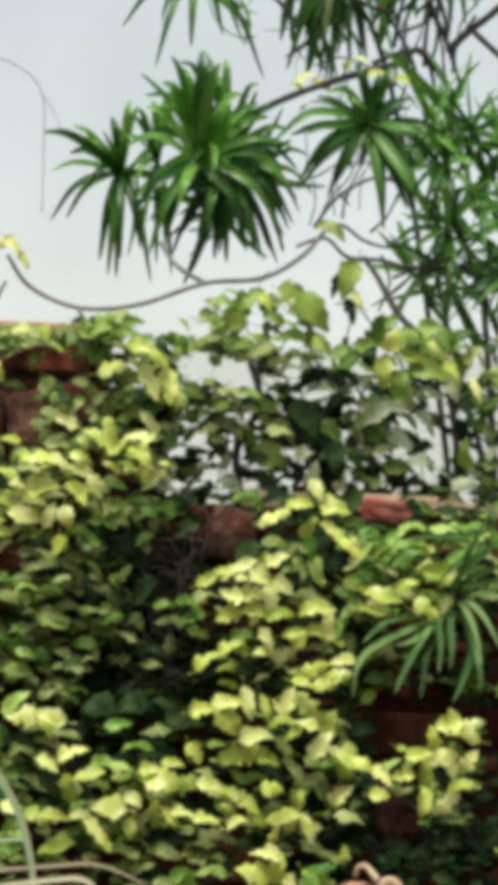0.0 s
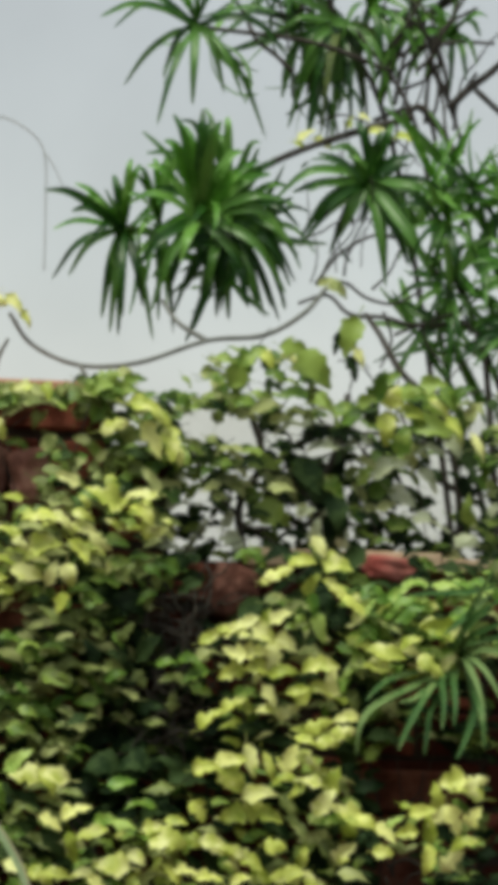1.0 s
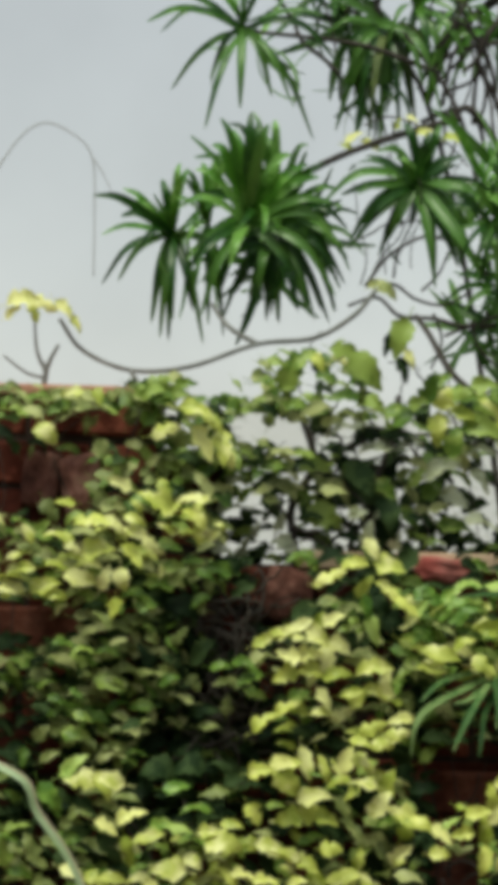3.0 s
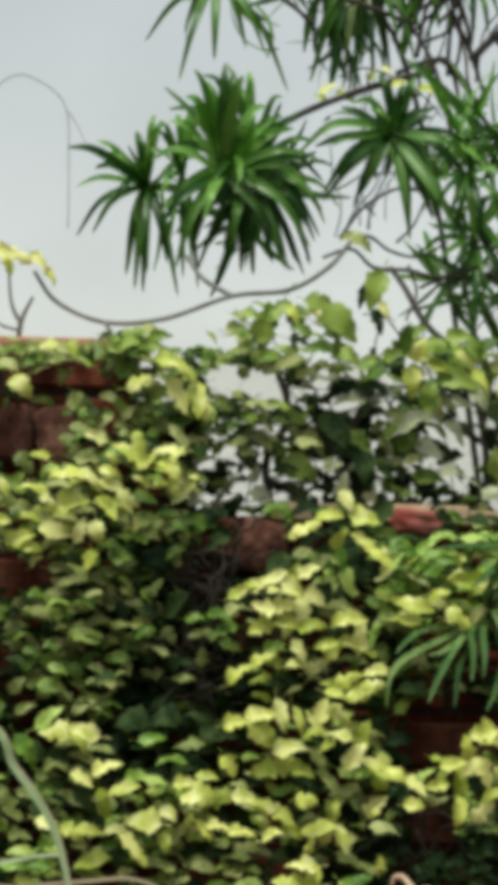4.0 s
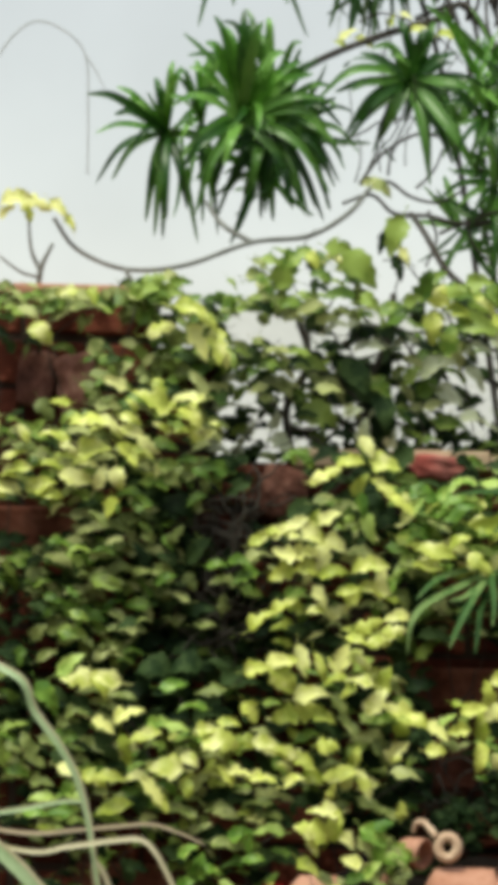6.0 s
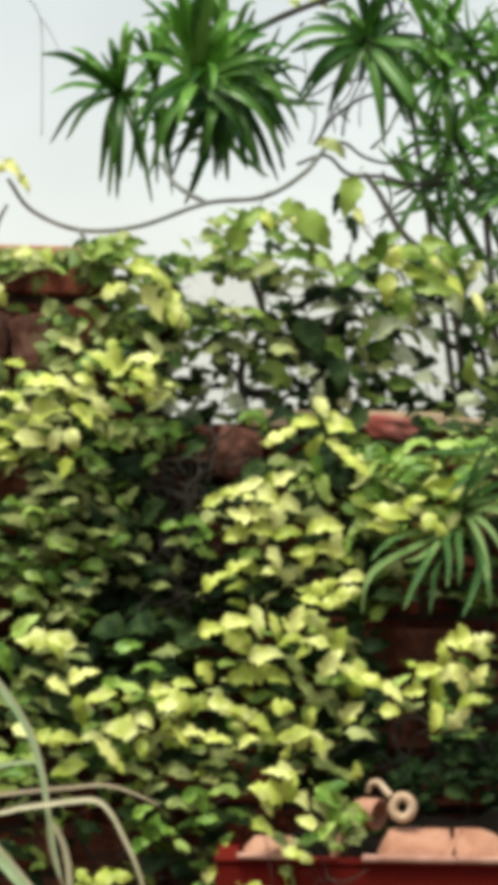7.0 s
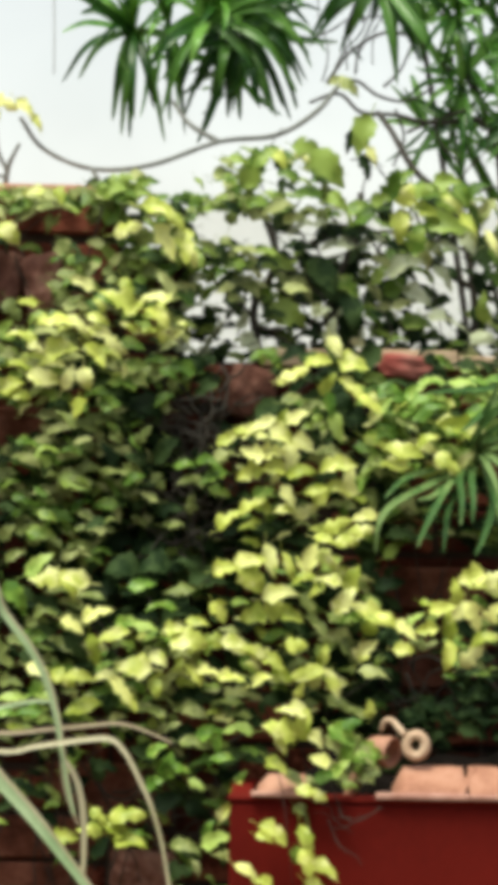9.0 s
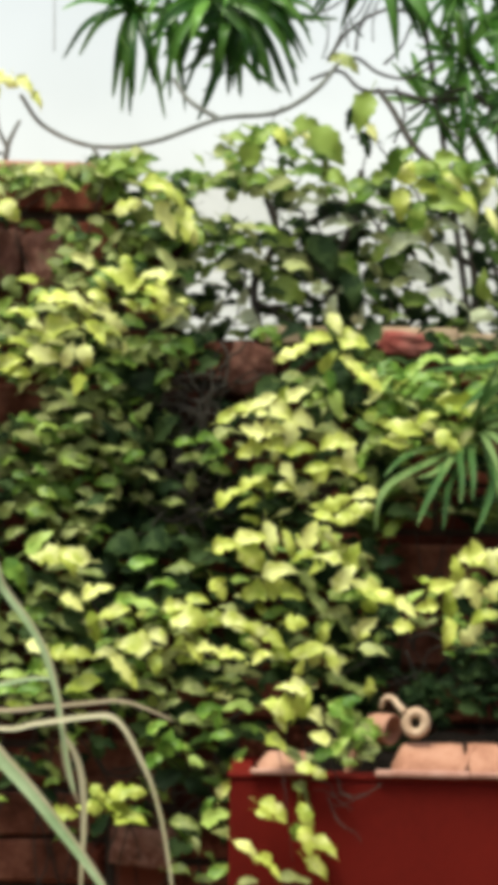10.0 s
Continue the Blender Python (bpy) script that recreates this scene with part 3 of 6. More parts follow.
vine("yellow-green creeper climbing the high brick wall",
        [(-0.36, 6.24, 0.0), (-0.33, 6.25, 0.8), (-0.27, 6.24, 1.3), (-0.33, 6.24, 1.6), (-0.25, 6.25, 1.86)], 0.012, 6.12, 101,
        cream=[(-0.327, 1.659, 0.064, 0.021, 14), (-0.144, 1.667, 0.060, 0.023, -34), (-0.139, 1.642, 0.041, 0.021, -70), (-0.249, 1.603, 0.060, 0.021, -40), (-0.276, 1.513, 0.039, 0.025, -86), (-0.369, 1.689, 0.037, 0.017, 4)],
        golden=[(-0.218, 1.691, 0.072, 0.041, -10), (-0.154, 1.698, 0.060, 0.021, 6), (-0.289, 1.648, 0.070, 0.023, -30), (-0.245, 1.640, 0.051, 0.024, -28), (-0.216, 1.620, 0.050, 0.024, -34), (-0.247, 1.661, 0.047, 0.023, -30),
                (-0.308, 1.611, 0.066, 0.037, 10), (-0.382, 1.629, 0.060, 0.019, -10), (-0.353, 1.614, 0.041, 0.017, -30), (-0.387, 1.580, 0.062, 0.023, 2), (-0.335, 1.587, 0.056, 0.021, 10), (-0.293, 1.567, 0.054, 0.027, 62),
                (-0.340, 1.558, 0.064, 0.035, -20), (-0.270, 1.560, 0.047, 0.039, -88), (-0.396, 1.547, 0.062, 0.031, 20), (-0.380, 1.528, 0.047, 0.025, -20), (-0.185, 1.687, 0.039, 0.021, 40)],
        green=[(-0.188, 1.618, 0.053, 0.027, -30), (-0.208, 1.553, 0.060, 0.027, 0), (-0.225, 1.520, 0.041, 0.035, 10), (-0.106, 1.582, 0.053, 0.027, -10), (-0.251, 1.533, 0.043, 0.018, 2), (-0.178, 1.583, 0.049, 0.025, -18)],
        olive=[(-0.398, 1.676, 0.049, 0.033, -60), (-0.135, 1.574, 0.060, 0.031, 6), (-0.223, 1.586, 0.043, 0.021, -24), (-0.411, 1.601, 0.039, 0.023, 10)],
        deep=[(-0.166, 1.509, 0.070, 0.056, -45), (-0.198, 1.526, 0.062, 0.054, -29), (-0.157, 1.507, 0.065, 0.054, -24), (-0.201, 1.496, 0.059, 0.039, -50)])

vine("dull olive creeper leaves in shade on the brick wall",
        [(-0.25, 6.24, 0.0), (-0.22, 6.25, 0.7), (-0.30, 6.24, 1.2), (-0.20, 6.25, 1.5)], 0.012, 6.12, 103,
        olive=[(-0.275, 1.479, 0.060, 0.022, -1), (-0.229, 1.494, 0.058, 0.020, 7), (-0.363, 1.411, 0.072, 0.021, -24), (-0.332, 1.396, 0.039, 0.015, 2), (-0.283, 1.261, 0.050, 0.019, 24), (-0.307, 1.475, 0.060, 0.021, 20), (-0.215, 1.461, 0.033, 0.021, -58), (-0.166, 1.468, 0.047, 0.021, 48), (-0.380, 1.442, 0.049, 0.016, 7), (-0.342, 1.455, 0.053, 0.015, 7), (-0.295, 1.438, 0.066, 0.025, -5),
               (-0.243, 1.439, 0.069, 0.025, -5), (-0.185, 1.419, 0.043, 0.023, 84), (-0.263, 1.396, 0.070, 0.013, 3), (-0.211, 1.401, 0.065, 0.014, -2), (-0.212, 1.332, 0.041, 0.021, -60), (-0.141, 1.385, 0.037, 0.027, -58),
               (-0.082, 1.351, 0.039, 0.025, 84), (-0.086, 1.386, 0.051, 0.018, -10), (-0.108, 1.311, 0.051, 0.016, 0), (-0.348, 1.292, 0.049, 0.029, 50), (-0.250, 1.275, 0.062, 0.014, 34), (-0.021, 1.432, 0.053, 0.018, 14),
               (-0.403, 1.395, 0.049, 0.021, 8), (-0.206, 1.438, 0.039, 0.016, -14), (-0.170, 1.355, 0.059, 0.016, -6), (-0.403, 1.297, 0.039, 0.029, 60), (-0.382, 1.258, 0.045, 0.020, 34)],
        green=[(-0.327, 1.426, 0.060, 0.025, -10), (-0.285, 1.378, 0.060, 0.027, -30), (-0.270, 1.340, 0.050, 0.021, 15), (-0.232, 1.347, 0.049, 0.026, -2), (-0.092, 1.412, 0.047, 0.019, -6), (-0.054, 1.420, 0.051, 0.016, -4),
               (-0.047, 1.397, 0.060, 0.021, 14), (-0.305, 1.327, 0.060, 0.029, -10), (-0.354, 1.336, 0.068, 0.033, -8), (-0.180, 1.388, 0.049, 0.023, 10), (-0.035, 1.368, 0.043, 0.019, -30)],
        deep=[(-0.395, 1.331, 0.050, 0.031, -15), (-0.356, 1.328, 0.050, 0.028, -18), (-0.297, 1.298, 0.059, 0.035, -20), (-0.206, 1.273, 0.055, 0.035, -7), (-0.151, 1.269, 0.055, 0.034, -2), (-0.121, 1.341, 0.059, 0.029, 20),
              (-0.247, 1.240, 0.059, 0.039, 20), (-0.123, 1.439, 0.069, 0.033, 40), (-0.121, 1.239, 0.056, 0.025, -7), (-0.078, 1.247, 0.053, 0.025, -9), (-0.210, 1.368, 0.059, 0.025, -10)])

vine("leafy creeper with large green leaves over the wall's step",
        [(-0.15, 6.30, 0.0), (-0.14, 6.26, 1.0), (-0.10, 6.27, 1.55), (0.05, 6.34, 1.80), (0.12, 6.32, 1.93)], 0.01, 6.24, 104,
        green=[(0.138, 1.936, 0.091, 0.060, -58), (0.198, 1.999, 0.078, 0.050, -116), (0.103, 1.969, 0.052, 0.034, -20), (0.032, 1.947, 0.044, 0.036, 40), (0.074, 1.924, 0.046, 0.030, -50), (0.066, 1.962, 0.050, 0.024, 4), (0.014, 1.933, 0.073, 0.048, 58), (0.037, 1.954, 0.062, 0.036, 20), (0.015, 1.876, 0.054, 0.028, 4),
               (0.104, 1.894, 0.064, 0.028, 0), (0.163, 1.879, 0.050, 0.026, -40), (-0.010, 1.895, 0.044, 0.024, 20), (-0.005, 1.874, 0.044, 0.018, 0), (-0.040, 1.877, 0.036, 0.020, 30), (-0.024, 1.915, 0.034, 0.020, -30)],
        golden=[(0.063, 1.952, 0.038, 0.022, -40), (0.218, 1.957, 0.044, 0.018, -62), (0.098, 1.958, 0.036, 0.020, -30)],
        olive=[(0.065, 1.868, 0.074, 0.028, 20), (0.025, 1.852, 0.050, 0.022, -14), (0.085, 1.853, 0.040, 0.022, 30), (0.177, 2.080, 0.046, 0.024, -50), (0.159, 2.097, 0.036, 0.018, 30), (0.004, 1.901, 0.040, 0.024, -60)],
        deep=[(0.180, 1.989, 0.051, 0.024, -116), (0.061, 1.946, 0.026, 0.020, 0), (0.068, 1.841, 0.043, 0.037, 10), (0.140, 1.750, 0.084, 0.052, -60), (0.188, 1.680, 0.100, 0.046, -86), (0.213, 1.944, 0.052, 0.024, -60), (0.076, 1.909, 0.044, 0.020, -10), (0.075, 1.847, 0.046, 0.030, -80)])

vine("creeper with large yellow and green leaves above the lower wall",
        [(0.42, 6.33, 0.0), (0.40, 6.40, 1.2), (0.36, 6.40, 1.6), (0.31, 6.36, 1.85)], 0.011, 6.26, 105,
        green=[(0.263, 1.912, 0.064, 0.036, 58), (0.315, 1.897, 0.058, 0.038, -20), (0.357, 1.878, 0.060, 0.036, -50), (0.280, 1.899, 0.046, 0.030, 30), (0.356, 1.839, 0.092, 0.046, -25), (0.308, 1.822, 0.064, 0.044, 62), (0.204, 1.869, 0.062, 0.026, 10), (0.226, 1.856, 0.074, 0.024, 24),
               (0.311, 1.907, 0.055, 0.030, 18), (0.354, 1.920, 0.053, 0.030, 11), (0.412, 1.905, 0.060, 0.026, 20), (0.282, 1.928, 0.040, 0.024, 20), (0.382, 1.895, 0.054, 0.030, -50), (0.243, 1.886, 0.050, 0.024, 20)],
        golden=[(0.282, 1.896, 0.046, 0.036, 80), (0.268, 1.836, 0.067, 0.042, -98), (0.365, 1.874, 0.059, 0.021, -50), (0.391, 1.842, 0.055, 0.023, -57), (0.435, 1.810, 0.062, 0.020, -62), (0.322, 1.863, 0.060, 0.026, -20)],
        olive=[(0.284, 1.861, 0.042, 0.026, 4), (0.402, 1.830, 0.052, 0.026, -60), (0.254, 1.861, 0.040, 0.022, -70), (0.431, 1.876, 0.044, 0.024, 40)],
        pale=[(0.393, 1.811, 0.052, 0.026, -48), (0.363, 1.804, 0.046, 0.018, -20)],
        deep=[(0.206, 1.818, 0.070, 0.022, 6), (0.108, 1.803, 0.047, 0.017, 2), (0.145, 1.819, 0.052, 0.018, 15), (0.267, 1.804, 0.060, 0.020, -16), (0.196, 1.831, 0.050, 0.022, 10), (0.156, 1.827, 0.070, 0.016, 4),
              (0.328, 1.825, 0.050, 0.017, -20), (0.365, 1.818, 0.047, 0.019, -23), (0.428, 1.768, 0.060, 0.026, -70)])

vine("tangled climber with glossy pale-backed leaves",
        [(0.20, 6.33, 0.0), (0.18, 6.42, 1.2), (0.16, 6.42, 1.6), (0.22, 6.40, 1.78)], 0.012, 6.31, 106,
        pale=[(-0.081, 1.691, 0.064, 0.020, 4), (-0.111, 1.666, 0.044, 0.022, -58), (-0.120, 1.630, 0.054, 0.026, -50), (-0.097, 1.610, 0.052, 0.018, -16), (-0.060, 1.625, 0.048, 0.022, 70), (-0.040, 1.657, 0.034, 0.018, 60),
              (-0.088, 1.738, 0.062, 0.026, 28), (0.005, 1.672, 0.044, 0.022, 48), (0.016, 1.629, 0.052, 0.034, -40), (0.289, 1.766, 0.084, 0.034, 18), (0.310, 1.719, 0.062, 0.036, -30), (0.350, 1.750, 0.062, 0.026, -62),
              (0.141, 1.689, 0.042, 0.020, 20), (0.156, 1.660, 0.050, 0.026, 84), (0.359, 1.674, 0.074, 0.022, -20), (0.422, 1.643, 0.048, 0.034, -30), (0.210, 1.643, 0.040, 0.024, 60), (0.167, 1.800, 0.066, 0.020, 6),
              (0.230, 1.811, 0.054, 0.020, 6), (0.107, 1.835, 0.048, 0.015, 17), (0.145, 1.842, 0.046, 0.014, 3)],
        olive=[(-0.002, 1.755, 0.074, 0.022, -14), (0.020, 1.737, 0.054, 0.018, -20), (0.097, 1.723, 0.074, 0.024, -50), (0.074, 1.738, 0.054, 0.022, -42), (0.008, 1.727, 0.072, 0.026, -30), (0.409, 1.615, 0.064, 0.026, -20),
               (0.235, 1.724, 0.050, 0.020, -50), (0.260, 1.684, 0.060, 0.018, -30), (-0.033, 1.772, 0.050, 0.018, -24), (0.286, 1.705, 0.050, 0.020, 20), (0.224, 1.764, 0.046, 0.020, 40), (0.328, 1.796, 0.060, 0.020, -16)],
        green=[(0.078, 1.672, 0.084, 0.070, -50), (0.057, 1.768, 0.074, 0.036, -20), (0.183, 1.731, 0.054, 0.034, -60), (0.311, 1.665, 0.074, 0.036, -20), (0.432, 1.704, 0.062, 0.034, 80), (0.374, 1.626, 0.062, 0.028, 10),
               (0.275, 1.734, 0.054, 0.040, 30), (0.128, 1.761, 0.050, 0.026, -40), (-0.052, 1.717, 0.060, 0.022, 30), (0.248, 1.758, 0.054, 0.028, 40), (0.230, 1.673, 0.060, 0.024, -60)],
        deep=[(0.126, 1.727, 0.054, 0.048, -21), (0.165, 1.718, 0.054, 0.046, -18), (0.183, 1.654, 0.067, 0.042, 100), (0.183, 1.712, 0.065, 0.035, 77), (-0.012, 1.729, 0.055, 0.030, 10), (0.274, 1.663, 0.055, 0.028, 0),
              (0.051, 1.640, 0.071, 0.028, -10), (-0.030, 1.608, 0.061, 0.034, 40), (-0.011, 1.699, 0.061, 0.034, -50), (0.111, 1.641, 0.071, 0.026, 10), (0.199, 1.764, 0.051, 0.026, 60), (-0.051, 1.688, 0.046, 0.026, 20),
              (0.039, 1.700, 0.051, 0.030, -70), (0.231, 1.704, 0.061, 0.030, -70), (0.312, 1.649, 0.052, 0.021, -5), (0.354, 1.642, 0.055, 0.023, -10), (-0.092, 1.717, 0.061, 0.022, 24), (-0.101, 1.657, 0.051, 0.018, 20),
              (0.273, 1.624, 0.061, 0.022, 0), (0.422, 1.738, 0.061, 0.030, -80), (0.209, 1.789, 0.061, 0.016, 40)])

vine("golden creeper tumbling down the middle of the wall",
        [(0.05, 6.22, 0.0), (0.06, 6.20, 0.7), (0.10, 6.17, 1.1), (0.04, 6.18, 1.4), (0.15, 6.2, 1.6)], 0.01, 6.1, 107,
        cream=[(0.093, 1.579, 0.057, 0.024, 23), (0.133, 1.599, 0.056, 0.023, 16), (0.191, 1.554, 0.059, 0.021, -34), (0.222, 1.528, 0.058, 0.020, -39), (0.075, 1.569, 0.033, 0.017, 30), (0.020, 1.437, 0.045, 0.029, 3),
               (0.058, 1.441, 0.046, 0.030, 2), (0.015, 1.406, 0.053, 0.031, 14), (0.057, 1.414, 0.051, 0.038, 9), (0.171, 1.322, 0.056, 0.028, 23), (0.213, 1.334, 0.053, 0.029, 15), (-0.011, 1.327, 0.059, 0.022, 35),
               (0.028, 1.349, 0.056, 0.022, 24), (0.009, 1.475, 0.058, 0.019, 14)],
        golden=[(0.157, 1.625, 0.046, 0.027, -70), (0.191, 1.595, 0.062, 0.037, -20), (0.149, 1.565, 0.052, 0.027, 58), (-0.019, 1.464, 0.047, 0.023, 24), (0.018, 1.478, 0.047, 0.022, 24), (0.006, 1.476, 0.050, 0.023, 9),
                (0.043, 1.490, 0.049, 0.022, 24), (0.071, 1.492, 0.060, 0.027, 60), (0.072, 1.473, 0.055, 0.032, -35), (0.110, 1.457, 0.050, 0.032, -28), (0.092, 1.434, 0.060, 0.037, -70), (0.108, 1.405, 0.060, 0.027, 0),
                (0.100, 1.504, 0.050, 0.023, 30), (0.171, 1.422, 0.072, 0.027, 20), (0.191, 1.397, 0.064, 0.031, 80), (0.132, 1.377, 0.046, 0.020, 7), (0.170, 1.381, 0.051, 0.022, -7), (0.118, 1.343, 0.050, 0.024, 30),
                (0.146, 1.372, 0.050, 0.026, 47), (0.083, 1.366, 0.050, 0.023, -60), (0.033, 1.342, 0.050, 0.023, 2), (0.076, 1.343, 0.053, 0.022, -9), (0.144, 1.314, 0.050, 0.025, -10), (0.184, 1.305, 0.052, 0.028, -10)],
        olive=[(0.092, 1.526, 0.051, 0.017, 0), (0.125, 1.514, 0.060, 0.019, 30), (0.146, 1.436, 0.062, 0.033, 10), (0.183, 1.349, 0.060, 0.017, 0), (0.230, 1.364, 0.043, 0.023, -60), (0.234, 1.419, 0.043, 0.021, -50),
               (0.136, 1.465, 0.049, 0.023, 60), (0.062, 1.464, 0.043, 0.021, -30), (0.121, 1.338, 0.049, 0.021, -20)],
        fresh=[(0.153, 1.524, 0.053, 0.024, -75), (0.163, 1.486, 0.059, 0.029, -85), (0.218, 1.448, 0.049, 0.023, -20), (0.209, 1.389, 0.043, 0.023, 40), (0.045, 1.371, 0.049, 0.023, 10)],
        deep=[(0.176, 1.527, 0.048, 0.036, -53), (0.201, 1.502, 0.051, 0.031, -55), (0.131, 1.464, 0.059, 0.039, 60), (0.142, 1.401, 0.059, 0.025, 0), (0.209, 1.486, 0.059, 0.033, -60), (0.052, 1.512, 0.059, 0.039, 20),
              (-0.004, 1.303, 0.053, 0.028, 10), (0.038, 1.308, 0.052, 0.023, -3), (0.076, 1.307, 0.059, 0.029, -10), (0.074, 1.390, 0.059, 0.023, -20)])

vine("fresh green creeper leaves beside the strap-leaved plant",
        [(0.33, 6.22, 0.0), (0.32, 6.2, 0.9), (0.30, 6.2, 1.35), (0.40, 6.2, 1.55)], 0.009, 6.13, 110,
        fresh=[(0.253, 1.477, 0.050, 0.023, -40), (0.322, 1.520, 0.067, 0.027, 30), (0.403, 1.542, 0.058, 0.025, 10), (0.411, 1.479, 0.046, 0.023, -30), (0.254, 1.522, 0.042, 0.021, -20), (0.234, 1.456, 0.072, 0.031, -12), (0.285, 1.448, 0.063, 0.029, -24), (0.360, 1.483, 0.063, 0.024, -17), (0.412, 1.484, 0.065, 0.021, -1), (0.301, 1.523, 0.076, 0.023, 26), (0.334, 1.527, 0.060, 0.020, -16),
               (0.258, 1.541, 0.062, 0.037, -40), (0.300, 1.550, 0.043, 0.023, 20), (0.434, 1.489, 0.060, 0.027, 20), (0.266, 1.507, 0.059, 0.023, -20), (0.246, 1.526, 0.043, 0.023, 40), (0.365, 1.450, 0.068, 0.023, -20),
               (0.412, 1.519, 0.059, 0.020, 24), (0.267, 1.477, 0.068, 0.023, -30), (0.323, 1.566, 0.059, 0.016, 4), (0.382, 1.567, 0.059, 0.016, -4), (0.431, 1.569, 0.049, 0.018, 10), (0.424, 1.442, 0.059, 0.021, 10)],
        golden=[(0.369, 1.490, 0.069, 0.035, -6), (0.281, 1.444, 0.075, 0.029, -16), (0.227, 1.500, 0.044, 0.021, 20), (0.239, 1.463, 0.060, 0.023, -20), (0.315, 1.450, 0.064, 0.031, -19), (0.359, 1.427, 0.067, 0.028, -42), (0.393, 1.436, 0.043, 0.021, 40), (0.267, 1.419, 0.058, 0.017, -10), (0.363, 1.493, 0.058, 0.019, -10),
                (0.325, 1.465, 0.049, 0.019, 20), (0.398, 1.482, 0.049, 0.017, 10)],
        olive=[(0.292, 1.491, 0.059, 0.021, -24), (0.236, 1.502, 0.043, 0.021, -60), (0.229, 1.437, 0.049, 0.020, -30), (0.259, 1.408, 0.059, 0.020, -20)],
        deep=[(0.328, 1.508, 0.046, 0.018, -12), (0.365, 1.507, 0.050, 0.020, -2), (0.270, 1.491, 0.047, 0.021, -16), (0.306, 1.483, 0.047, 0.021, -13), (0.228, 1.525, 0.059, 0.029, -50), (0.309, 1.414, 0.053, 0.023, -11),
              (0.349, 1.404, 0.055, 0.023, -9), (0.251, 1.397, 0.069, 0.039, -60), (0.416, 1.470, 0.069, 0.029, 20), (0.255, 1.370, 0.056, 0.037, -40), (0.288, 1.347, 0.054, 0.046, -28), (0.223, 1.328, 0.059, 0.049, -70),
              (0.234, 1.279, 0.069, 0.049, 60)])

